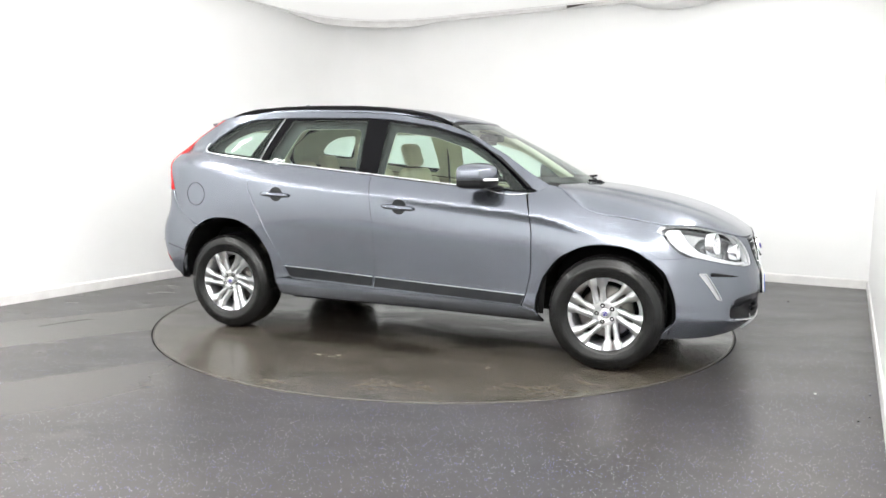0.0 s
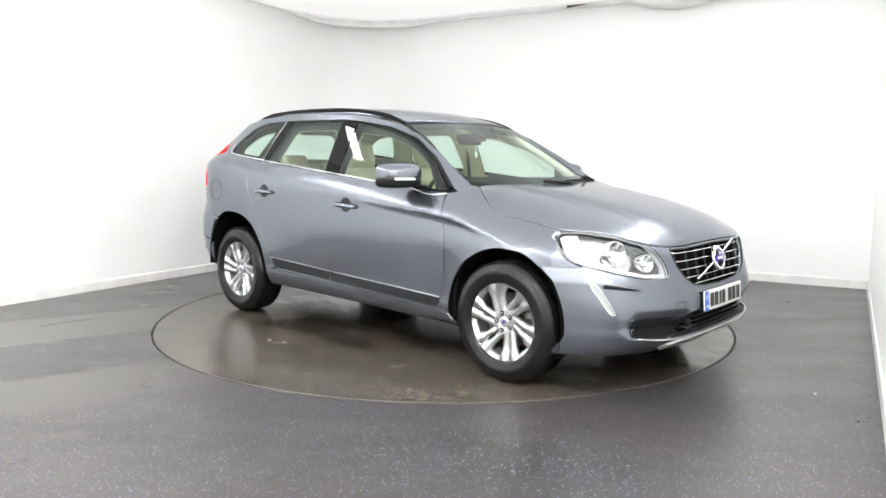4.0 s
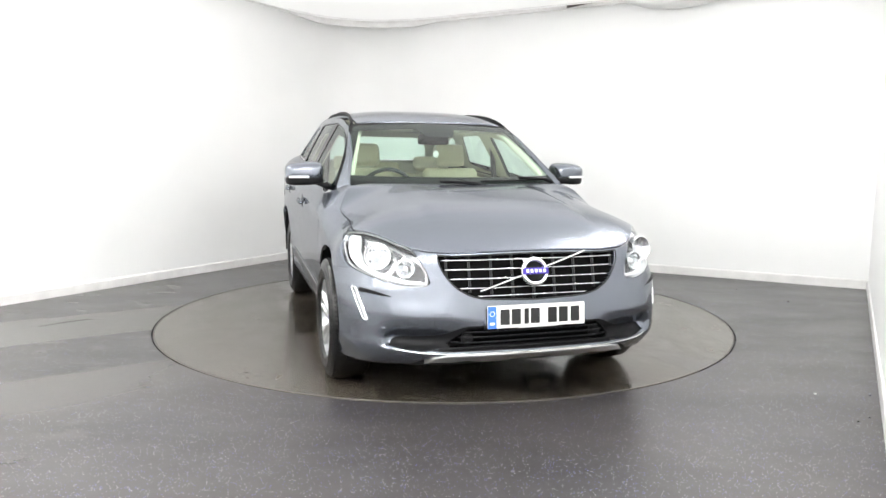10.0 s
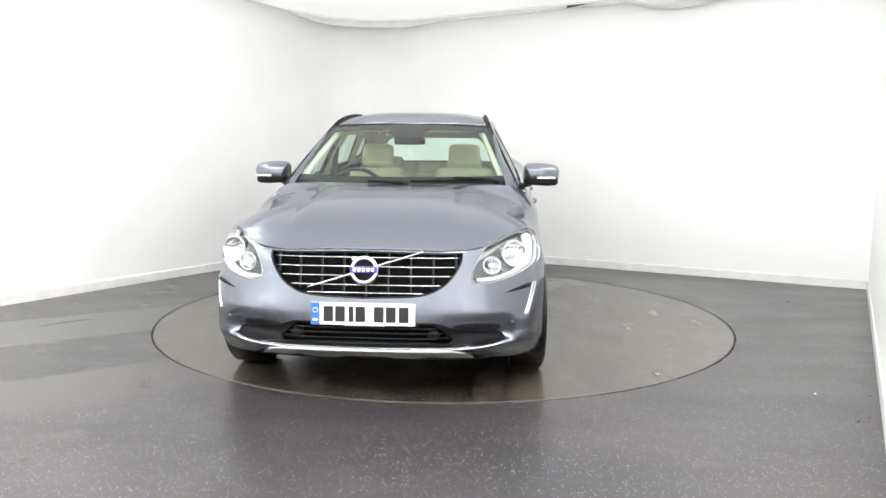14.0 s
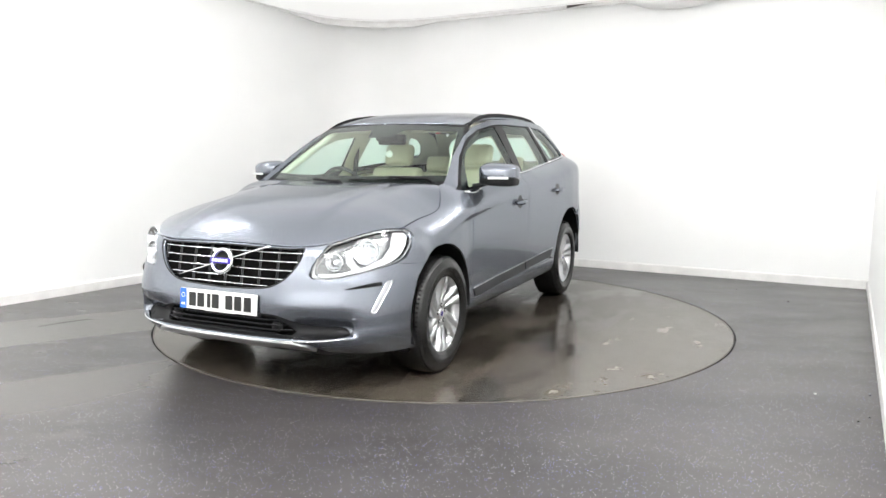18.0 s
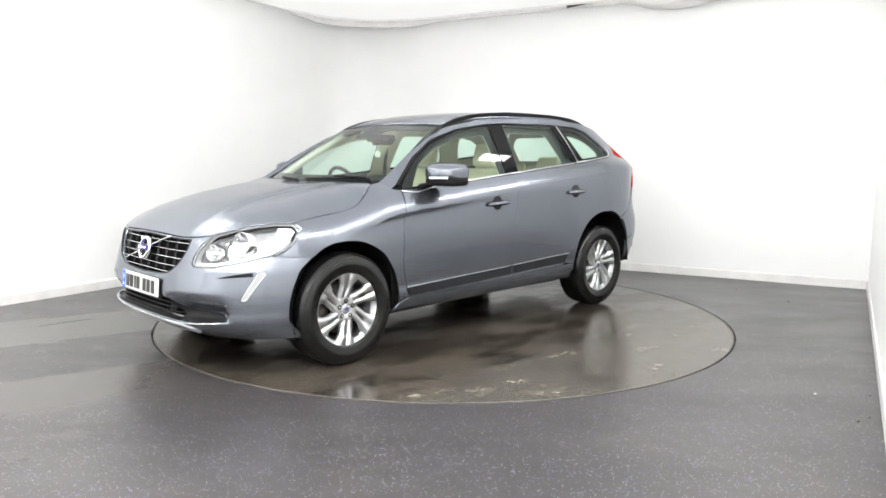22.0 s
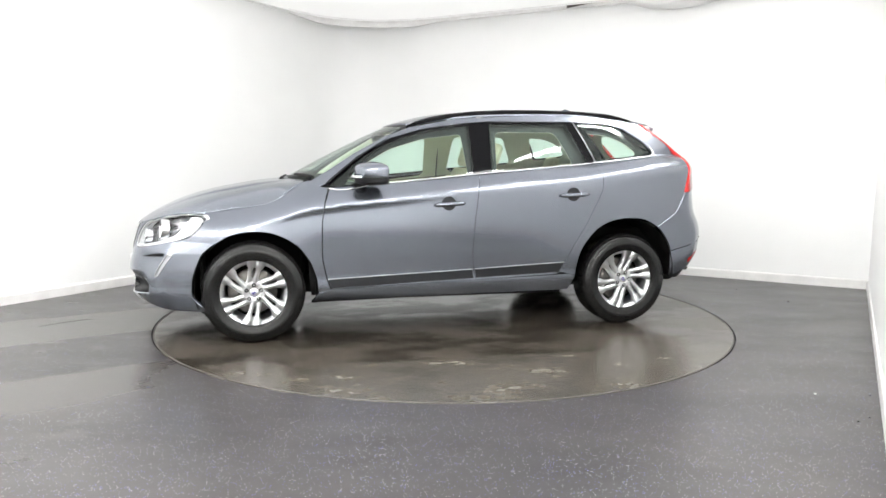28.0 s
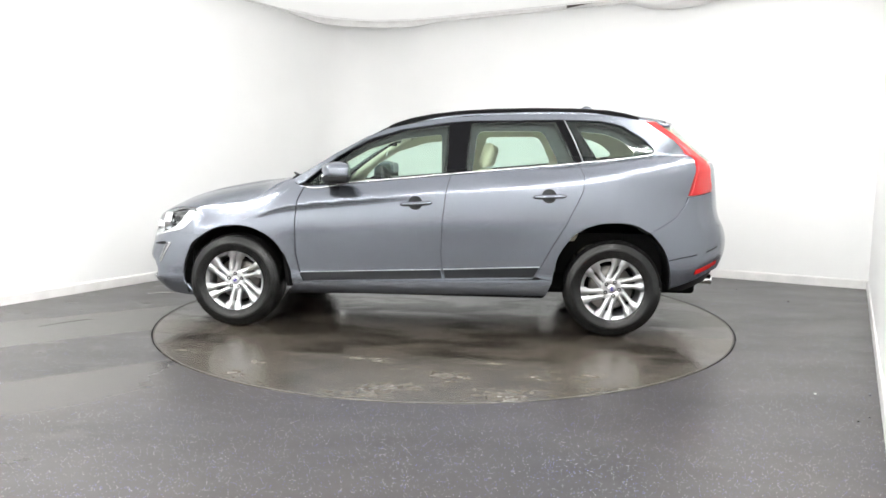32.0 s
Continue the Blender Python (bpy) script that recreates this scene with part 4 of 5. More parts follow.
def grille_half(z):
    zs = [0.572, 0.586, 0.628, 0.68, 0.745, 0.80]
    return float(np.interp(z, zs, [0.02, 0.276, 0.385, 0.44, 0.474, 0.484]))


for z in (0.770, 0.725, 0.680, 0.635, 0.596):
    w = grille_half(z) - 0.008
    bm = bmesh.new()
    tube(bm, [nose_pt(y, z, -0.012) for y in np.linspace(-w, w, 33)], 0.0038, 8, 0.8)
    part("slat", bm, CHROME, grille, "chrome slat")
for k in range(-4, 5):
    y = k * 0.112 + 0.005
    zlo = float(np.interp(abs(y), [0.02, 0.276, 0.385, 0.44, 0.474], [0.576, 0.592, 0.634, 0.69, 0.755]))
    bm = bmesh.new()
    tube(bm, [nose_pt(y, z, -0.022) for z in np.linspace(zlo, 0.796, 8)], 0.006, 6, 1.0, (0, 1, 0))
    part("upright", bm, TRIMGREY, grille, "thin dark grille upright")
bm = bmesh.new()
loop = dense(GR, 0.03)
tube(bm, [Vector(front_map(np.array([a]), np.array([z]))[0]) + Vector((0.0, 0, 0)) for a, z in loop + loop[:2]], 0.004, 8)
part("surround", bm, TRIMGREY, grille, "slim dark grille surround")
bm = bmesh.new()
tube(bm, [nose_pt(-0.288 + 0.578 * t, 0.622 + 0.180 * t, 0.004) for t in np.linspace(0, 1, 15)], 0.0068, 8, 0.7)
part("diagonal_bar", bm, CHROME, grille, "polished diagonal bar")
tilt = pose(2.222, 0, 0.709, 0, -16, 0)
bm = bmesh.new()
M = tilt @ Matrix.Rotation(math.pi / 2, 4, "Z")
lathe(bm, [(0.050, 0.0), (0.052, -0.014), (0.060, -0.018), (0.070, -0.014), (0.074, 0.0), (0.070, 0.012), (0.052, 0.012), (0.050, 0.0)], "Y", 48, M)
box(bm, (-0.062, -0.018, 0.045), (-0.040, -0.004, 0.066), M, bevel=0.003)
bmesh.ops.recalc_face_normals(bm, faces=bm.faces)
part("emblem_ring", bm, CHROME, grille, "chrome emblem ring")
bm = bmesh.new()
box(bm, (-0.068, -0.024, -0.0165), (0.068, -0.008, 0.0165), M, bevel=0.003)
part("emblem_band", bm, BADGEBLUE, grille, "dark blue emblem band")
bm = bmesh.new()
for k in range(5):
    box(bm, (-0.052 + k * 0.0225, -0.0262, -0.008), (-0.038 + k * 0.0225, -0.0235, 0.008), M)
part("emblem_bar", bm, SATIN, grille, "small silver bars on the band", False)
bm = bmesh.new()
lathe(bm, [(0.0005, 0.004), (0.052, 0.004), (0.052, 0.008), (0.0005, 0.008)], "Y", 32, M)
part("emblem_back", bm, BLACK, grille)

plate = tagged(new("number_plate"), "white number plate with dark bars and a blue end band")
plate.parent = car
PM = pose(2.272, 0, 0.497, 0, -4, 0)
bm = bmesh.new()
box(bm, (-0.012, -0.26, -0.0555), (0.0, 0.26, 0.0555), PM, bevel=0.004)
part("plate_body", bm, PLATE, plate)
bm = bmesh.new()
box(bm, (-0.008, -0.2595, -0.054), (0.0022, -0.216, 0.054), PM)
part("blue_band", bm, BLUE, plate, "blue end band", False)
bm = bmesh.new()
lathe(bm, [(0.013, 0.0), (0.013, 0.001), (0.0105, 0.001), (0.0105, 0.0)], "Y", 20, PM @ pose(0.0024, -0.238, 0.018) @ Matrix.Rotation(-math.pi / 2, 4, "Z"))
part("band_ring", bm, PLATE, plate, "", False)
bm = bmesh.new()
box(bm, (0.0024, -0.250, -0.036), (0.0034, -0.226, -0.024), PM)
part("band_bar", bm, PLATE, plate, "", False)
for y in (-0.172, -0.113, -0.058, -0.012, 0.080, 0.140, 0.204):
    bm = bmesh.new()
    box(bm, (0.0022, y - (0.012 if abs(y + 0.058) < 0.001 else 0.024), -0.038), (0.0034, y + (0.012 if abs(y + 0.058) < 0.001 else 0.024), 0.038), PM)
    part("plate_bar", bm, INK, plate, "black bar in place of a character", False)
bm = bmesh.new()
box(bm, (-0.03, -0.27, -0.062), (-0.013, 0.27, -0.040), PM, bevel=0.004)
box(bm, (-0.03, -0.255, -0.050), (-0.0125, 0.255, 0.050), PM)
part("plate_holder", bm, BLACK, plate, "black plate holder")
bm = bmesh.new()
box(bm, (-0.0125, -0.10, -0.0605), (-0.0115, 0.11, -0.0565), PM)
part("holder_bar", bm, SATIN, plate, "small pale bar in place of tiny print", False)

# lower intake
intake = tagged(new("lower_intake"), "black lower air intake with dark satin bars")
intake.parent = car
sheet("recess", IN, front_map, GRILLEBLACK, intake, lift=-0.05, thick=0, step=0.05, gap=-0.03)
for z, w in ((0.418, 0.36), (0.392, 0.39), (0.366, 0.42)):
    bm = bmesh.new()
    tube(bm, [nose_pt(y, z, -0.02) for y in np.linspace(-w, w, 25)], 0.008, 8, 0.6)
    part("intake_bar", bm, BLACK, intake)
    bm = bmesh.new()
    tube(bm, [nose_pt(y, z + 0.004, -0.010) for y in np.linspace(-w, w, 25)], 0.0022, 6)
    part("intake_edge", bm, TRIMGREY, intake, "dark satin edge")
for sg in (1, -1):
    bm = bmesh.new()
    lathe(bm, [(0.0005, 0.0), (0.03, 0.0), (0.03, 0.02), (0.0005, 0.02)], "Z", 16, pose(2.20, sg * 0.345, 0.385, 0, 80, 0))
    part("sensor", bm, BLACK, intake)
sheet("lower_grille_frame", VA, front_map, BLACK, car, "black plastic lower bumper frame", holes=[IN], lift=-0.006, thick=0.03, step=0.02)
bm = bmesh.new()
ys = np.linspace(-0.708, 0.708, 61)
tube(bm, [nose_pt(y, float(np.interp(abs(y), [0, 0.44, 0.60, 0.708], [0.308, 0.315, 0.326, 0.337])), 0.005) for y in ys], 0.0050, 8, 0.8)
part("bumper_strip", bm, CHROME, car, "thin silver strip along the bumper's lower lip")
# skid plate with two shallow steps in its lower edge
SK = [(0.0, 0.306), (0.44, 0.310), (0.50, 0.296), (0.545, 0.264), (0.49, 0.270), (0.42, 0.268), (0.34, 0.276), (0.25, 0.262), (0.14, 0.262), (0.10, 0.272), (0.0, 0.272)]
sheet("skid_plate", on_nose(SK + [(-a, b) for a, b in SK[-2:0:-1]]), front_map, SATIN, car, "brushed silver skid plate", lift=0.010, thick=0.025, step=0.02)
LW = [(0.0, 0.275), (0.45, 0.275), (0.62, 0.250), (0.70, 0.235), (0.60, 0.205), (0.0, 0.215)]
sheet("chin_panel", on_nose(LW + [(-a, b) for a, b in LW[-2:0:-1]]), front_map, BLACK, car, "black plastic panel under the bumper", lift=-0.02, thick=0.02)

DAYLENS = material("day_lamp_lens", (0.42, 0.43, 0.45), 0.15, 0.2, Coat_Weight=1.0)
for sg in (1, -1):
    # daytime light in a chrome frame
    D = flipped(on_nose(DRL), sg)
    dl = sheet("day_light", D, front_map, DAYLENS, car, "white daytime running lamp strip", lift=-0.006, thick=0.01, gap=0.006, corner=0.008)
    bm = bmesh.new()
    lp = dense(rounded(inset(D, 0.002), 0.008), 0.02)
    tube(bm, [Vector(front_map(np.array([a]), np.array([z]))[0]) for a, z in lp + lp[:2]], 0.0038, 8)
    part("lamp_frame", bm, CHROME, dl, "chrome lamp frame")
    bm = bmesh.new()
    tube(bm, [Vector(front_map(np.array([sg * nose_s(y)]), np.array([z]))[0]) + Vector((0.0, 0, 0)) for y, z in ((0.832, 0.612), (0.79, 0.607), (0.74, 0.598), (0.70, 0.592))], [0.012, 0.010, 0.006, 0.001], 8)
    part("bumper_slot", bm, BLACK, car, "dark slot beside the lamp")
    bm = bmesh.new()
    lathe(bm, [(0.0095, 0.0), (0.0095, 0.0015), (0.0005, 0.002)], "Z", 16, Matrix.Translation(nose_pt(sg * 0.74, 0.435)) @ pose(0, 0, 0, 0, 90, sg * 30))
    part("parking_sensor", bm, PAINT, car)

# cover of the towing eye: a thin square seam
bm = bmesh.new()
eye_ring = rounded([(-0.515, 0.455), (-0.435, 0.455), (-0.435, 0.520), (-0.515, 0.520)], 0.018)
tube(bm, [nose_pt(y, z, 0.0002) for y, z in eye_ring + eye_ring[:2]], 0.0008, 6)
part("towing_cover", bm, BLACK, car, "thin square seam of the towing cover")

# ---- headlamps ----
LAMPMASK = material("lamp_mask_grey", (0.13, 0.132, 0.135), 0.25, 0.5)
RIM_PALE = material("lamp_rim_pale", (0.50, 0.51, 0.52), 0.25, 0.5)
REFLECT = material("lamp_reflector", (0.78, 0.79, 0.80), 0.08, 1.0)
HOUSING = material("lamp_housing", (0.42, 0.425, 0.43), 0.18, 0.9)
GUIDE = material("light_guide", (0.68, 0.69, 0.70), 0.15, 0.1, Coat_Weight=1.0)
BULB = material("bulb_glass", (0.85, 0.86, 0.88), 0.05, 0.0, Coat_Weight=1.0)


def lamp_unit(name, y, z, r, host, sg):
    u = nose_pt(y, z, -0.062)
    n = Vector((1, 0, 0)) + Vector((0, 0.35 * abs(y), 0.12))
    M = Matrix.Translation((u.x, sg * u.y, u.z)) @ Vector((n.x, sg * n.y, n.z)).to_track_quat("Z", "Y").to_matrix().to_4x4()
    bm = bmesh.new()
    lathe(bm, [(0.012, 0.0), (r * 0.5, 0.008), (r * 0.8, 0.024), (r, 0.048), (r * 1.07, 0.050), (r * 1.10, 0.044), (r * 1.10, 0.0)], "Z", 40, M)
    # pleated facets of the bowl
    for k in range(-3, 4):
        x0 = k * r * 0.27
        h = 0.008 + 0.036 * (abs(x0) / r) ** 2
        w = math.sqrt(max(0.0, 1 - (x0 / r) ** 2)) * r
        for side in (-1, 1):
            box(bm, (x0 - 0.0016, side * w * 0.35 if side > 0 else -w * 0.9, h), (x0 + 0.0016, w * 0.9 if side > 0 else -w * 0.35, h + 0.006), M)
    part(name, bm, REFLECT, host, "chrome reflector bowl")
    bm = bmesh.new()
    lathe(bm, [(0.014, 0.0), (0.014, 0.022), (0.010, 0.036), (0.0005, 0.040)], "Z", 16, M)
    part("bulb", bm, BULB, host)


for ob in [o for o in car.children if o.name.startswith("headlight")]:
    sg = 1 if max(v.co.y for v in ob.data.vertices) > 0.1 else -1
    sheet("housing", flipped(HL, sg), front_map, HOUSING, ob, "bright chrome lamp housing", lift=-0.055, thick=0, step=0.04, gap=0.0)
    hl_in = inset(HL, 0.001)
    bm = bmesh.new()
    lp = dense(flipped(hl_in, sg), 0.03)
    a = [Vector(p) for p in front_map(np.array([q[0] for q in lp]), np.array([q[1] for q in lp]))]
    va = [bm.verts.new(p + Vector((-0.003, 0, 0))) for p in a]
    vb = [bm.verts.new(p + Vector((-0.065, -sg * 0.02, 0))) for p in a]
    for k in range(len(a)):
        j = (k + 1) % len(a)
        bm.faces.new((va[k], va[j], vb[j], vb[k]))
    part("housing_wall", bm, GUIDE, ob)
    MASK = on_nose([(0.72, 0.696), (0.60, 0.670), (0.555, 0.672), (0.555, 0.715), (0.59, 0.765), (0.65, 0.806), (0.70, 0.835), (0.685, 0.78), (0.69, 0.73)])
    sheet("mask", flipped(MASK, sg), front_map, LAMPMASK, ob, "dark grey lamp mask", lift=-0.045, thick=0.02, step=0.03)
    BAND = on_nose([(0.845, 0.870), (0.862, 0.85), (0.872, 0.80), (0.869, 0.750), (0.848, 0.718), (0.76, 0.682), (0.66, 0.659), (0.585, 0.656), (0.57, 0.663), (0.57, 0.675), (0.66, 0.677), (0.76, 0.704), (0.822, 0.745), (0.832, 0.80), (0.812, 0.874)])
    sheet("light_guide", flipped(BAND, sg), front_map, GUIDE, ob, "white light guide round the lamp", lift=-0.022, thick=0.02, step=0.03)
    # thin pale ring added to lighten the shaded rim inside the lens
    sheet("pale_rim_ring", flipped(HL, sg), front_map, RIM_PALE, ob, "thin pale ring added to lighten the lamp's dark rim", lift=-0.010, thick=0.012, step=0.03, gap=0.0, holes=[flipped(inset(HL, 0.0035), sg)])
    lamp_unit("main_lamp", 0.735, 0.772, 0.062, ob, sg)
    lamp_unit("inner_lamp", 0.622, 0.722, 0.043, ob, sg)
    bm = bmesh.new()
    lp = dense(flipped(HL, sg), 0.02)
    tube(bm, [Vector(front_map(np.array([q[0]]), np.array([q[1]]))[0]) + Vector((-0.012, 0, 0)) for q in lp + lp[:2]], 0.0010, 6)
    part("lamp_seal", bm, BLACK, ob, "black rubber seal")


# ---- side trim, handles, mirrors ----
def side_pt(x, z, sg, out=0.0):
    return Vector((x, sg * (float(side_y(np.array([x]), np.array([z]))[0]) + out), z))


for sg in (1, -1):
    SM, fl = side_map(sg), sg > 0
    fd = [o for o in car.children if o.name.startswith("front_door") and o.data.vertices[0].co.y * sg > 0][0]
    rd = [o for o in car.children if o.name.startswith("rear_door") and o.data.vertices[0].co.y * sg > 0][0]
    sheet("door_moulding", [(0.885, 0.421), (-0.155, 0.463), (-0.17, 0.398), (0.86, 0.362)], SM, TRIMGREY, fd, "dark grey lower moulding", flip=fl, lift=0.008, thick=0.014)
    sheet("door_moulding", [(-0.18, 0.464), (-0.868, 0.498), (-0.83, 0.425), (-0.19, 0.400)], SM, TRIMGREY, rd, "dark grey lower moulding", flip=fl, lift=0.008, thick=0.014)
    for host, x0, z0, x1, z1 in ((fd, 0.885, 0.424, -0.155, 0.466), (rd, -0.18, 0.467, -0.868, 0.501)):
        bm = bmesh.new()
        tube(bm, [side_pt(x0 + (x1 - x0) * t, z0 + (z1 - z0) * t, sg, 0.007) for t in np.linspace(0, 1, 12)], 0.0024, 6)
        part("bright_line", bm, SATIN, host, "thin bright line")
    # belt strip, turned up round the quarter window
    for host, xs in ((fd, np.linspace(0.87, -0.222, 20)), (rd, np.linspace(-0.228, -1.13, 18))):
        bm = bmesh.new()
        tube(bm, [side_pt(x, float(belt_z(np.array([x]))[0]) + 0.004, sg, 0.003) for x in xs], 0.0058, 8, 1.0)
        part("belt_strip", bm, CHROME, host, "polished belt-line strip")
    bm = bmesh.new()
    tube(bm, [side_pt(x, z, sg, 0.002) for x, z in ((-1.14, 1.240), (-1.3, 1.256), (-1.45, 1.273), (-1.58, 1.288), (-1.635, 1.296), (-1.665, 1.313), (-1.672, 1.335), (-1.65, 1.365))], 0.0065, 8)
    part("belt_strip", bm, CHROME, car, "polished belt-line strip")
    sheet("window_seal", [(0.93, 1.062), (0.885, 1.10), (0.65, 1.286), (0.41, 1.418), (0.16, 1.488), (-0.16, 1.536), (-0.35, 1.551), (-0.97, 1.559), (-1.30, 1.551), (-1.45, 1.516), (-1.61, 1.41), (-1.68, 1.33), (-1.64, 1.288), (-1.13, 1.232), (-0.69, 1.192), (-0.21, 1.15), (0.51, 1.082)],
          SM, GLOSSBLACK, car, "gloss black window surround", flip=fl, lift=-0.014, thick=0.0, gap=0.0, step=0.04,
          holes=[[(0.76, 1.085), (0.62, 1.235), (0.53, 1.305), (0.41, 1.37), (0.16, 1.455), (-0.08, 1.495), (-0.17, 1.503), (-0.17, 1.156), (0.15, 1.125), (0.51, 1.095)],
                 [(-0.36, 1.52), (-0.955, 1.525), (-1.10, 1.246), (-0.69, 1.209), (-0.34, 1.176)],
                 [(-1.12, 1.512), (-1.30, 1.505), (-1.42, 1.472), (-1.55, 1.386), (-1.605, 1.332), (-1.585, 1.310), (-1.265, 1.276)]])
    bm = bmesh.new()
    tube(bm, [side_pt(-1.035, 1.545, sg, 0.0), side_pt(-1.10, 1.41, sg, 0.0), side_pt(-1.165, 1.25, sg, 0.0)], 0.0042, 6)
    part("pillar_strip", bm, SATIN, car, "thin satin strip beside the quarter window")
    # handles
    for host, x0, z0, x1, z1 in ((fd, 0.132, 0.936, -0.092, 0.950), (rd, -0.818, 0.999, -1.042, 1.010)):
        xc, zc = (x0 + x1) / 2 + 0.005, (z0 + z1) / 2 + 0.004
        bm = bmesh.new()
        tube(bm, [side_pt(x0 + (x1 - x0) * t, z0 + (z1 - z0) * t, sg, 0.012 + 0.020 * math.sin(math.pi * min(1, max(0, t)))) for t in np.linspace(0, 1, 13)], [0.008, 0.014, 0.016, 0.016, 0.016, 0.016, 0.016, 0.016, 0.016, 0.016, 0.016, 0.014, 0.008], 10, 1.0)
        hd = part("door_handle", bm, PAINT, host, "body-coloured grab handle")
        # flat dark disc: shade of the scooped cup put into its colour
        cup = [(xc + 0.052 * math.cos(a), zc + 0.050 * math.sin(a)) for a in np.linspace(0, 2 * math.pi, 25)[:-1]]
        sheet("cup_shade_disc", cup, SM, TRIMGREY, hd, "flat dark disc standing for the shaded cup behind the handle", flip=fl, lift=0.0015, thick=0.003, step=0.02, gap=0)
    # mirror
    mir = tagged(new("door_mirror"), "door mirror with painted shell, black base and white indicator")
    mir.parent = car
    bm = bmesh.new()
    bmesh.ops.create_icosphere(bm, subdivisions=4, radius=1.0)
    for v in bm.verts:
        c = v.co
        p = Vector([math.copysign(abs(k) ** 0.55, k) for k in c])
        back = 1 - 0.25 * max(0, p.x)
        v.co = Vector((0.600 + p.x * 0.100 - 0.045 * (p.y if p.y > 0 else 0), sg * (0.960 + p.y * 0.125), 1.168 + p.z * (0.070 - 0.008 * p.y) * back))
    bmesh.ops.bisect_plane(bm, geom=list(bm.verts) + list(bm.edges) + list(bm.faces), plane_co=(0, 0, 1.128), plane_no=(0, 0, 1), clear_inner=True)
    bmesh.ops.recalc_face_normals(bm, faces=bm.faces)
    part("shell", bm, PAINT, mir, "body-coloured mirror shell")
    bm = bmesh.new()
    bmesh.ops.create_icosphere(bm, subdivisions=4, radius=1.0)
    for v in bm.verts:
        p = Vector([math.copysign(abs(k) ** 0.55, k) for k in v.co])
        v.co = Vector((0.600 + p.x * 0.098 - 0.045 * (p.y if p.y > 0 else 0), sg * (0.958 + p.y * 0.122), 1.116 + p.z * (0.034 + 0.006 * p.y)))
    part("lower_shell", bm, BLACK, mir, "black lower mirror shell")
    bm = bmesh.new()
    tube(bm, [(0.66, sg * 0.80, 1.075), (0.645, sg * 0.85, 1.088), (0.63, sg * 0.90, 1.102)], [0.055, 0.042, 0.03], 12, 0.42)
    part("mirror_arm", bm, BLACK, mir)
    bm = bmesh.new()
    box(bm, (0.0, -0.075, -0.008), (0.014, 0.06, 0.008), Matrix.Translation((0.682, sg * 0.995, 1.138)) @ pose(0, 0, 0, 0, 0, sg * 20), bevel=0.004)
    part("indicator", bm, WHITELENS, mir, "clear white indicator strip")
    bm = bmesh.new()
    box(bm, (0.507, 0.885, 1.112), (0.512, 1.03, 1.222), None, bevel=0.002)
    for v in bm.verts:
        v.co.y *= sg
    bmesh.ops.recalc_face_normals(bm, faces=bm.faces)
    part("mirror_glass", bm, CHROME, mir, "silvered mirror glass")
    # roof rail
    bm = bmesh.new()
    rail = [(0.27, 0.592, 1.508), (0.20, 0.583, 1.535), (0.10, 0.570, 1.565), (-0.05, 0.557, 1.594), (-0.25, 0.547, 1.618), (-0.5, 0.540, 1.634), (-0.8, 0.535, 1.640), (-1.1, 0.540, 1.637), (-1.35, 0.534, 1.624), (-1.48, 0.530, 1.604), (-1.58, 0.526, 1.580)]
    tube(bm, [(x, sg * y, z - 0.006) for x, y, z in rail], [0.005, 0.009, 0.0105, 0.011, 0.011, 0.011, 0.011, 0.011, 0.011, 0.009, 0.005], 10, 1.0)
    part("roof_rail", bm, BLACK, car, "black roof rail")
    bm = bmesh.new()
    tube(bm, [(x, sg * (y - 0.010), z - 0.020) for x, y, z in rail], 0.010, 8)
    part("rail_foot", bm, BLACK, car)
    # rear reflector and bumper seam
    RF = on_tail([(-1.955, 0.462), (-2.15, 0.520), (-2.145, 0.548), (-2.03, 0.515), (-1.965, 0.497)])
    sheet("reflector", flipped(RF, sg), rear_map, RED, car, "red bumper reflector", flip=True, lift=0.004, thick=0.01)
    bm = bmesh.new()
    seam = on_tail([(-1.77, 0.568), (-1.85, 0.585), (-1.95, 0.602), (-2.05, 0.624), (-2.14, 0.650)])
    tube(bm, [Vector(rear_map(np.array([sg * a]), np.array([z]))[0]) for a, z in seam], 0.0035, 6)
    part("bumper_seam", bm, BLACK, car)
bm = bmesh.new()
ring = [side_pt(-1.635 + 0.083 * math.cos(a), 0.992 + 0.083 * math.sin(a), -1, 0.0003) for a in np.linspace(0, 2 * math.pi, 49)]
tube(bm, ring, 0.0022, 6)
part("fuel_flap", bm, BLACK, car, "round fuel flap seam")

# roof end
bm = bmesh.new()
bmesh.ops.create_icosphere(bm, subdivisions=3, radius=1.0)
for v in bm.verts:
    c = v.co.copy()
    v.co = Vector((-1.235 + c.x * 0.075, c.y * 0.028 * (1 - 0.3 * c.z), 1.630 + max(c.z, -0.2) * 0.066 * (1 - 0.35 * max(0, c.x))))
part("roof_aerial", bm, PAINT, car, "body-coloured fin aerial")
bm = bmesh.new()
NY = 25
rows = []
for t in np.linspace(0, 1, 9):
    row_t, row_b = [], []
    for y in np.linspace(-0.50, 0.50, NY):
        x = -1.66 - 0.235 * t + 0.09 * (abs(y) / 0.5) ** 2.5
        z = 1.603 - 0.045 * t - 0.035 * (abs(y) / 0.5) ** 2.2
        row_t.append(bm.verts.new((x, y, z)))
        row_b.append(bm.verts.new((x + 0.004, y, z - 0.018 - 0.035 * (1 - t))))
    rows.append((row_t, row_b))
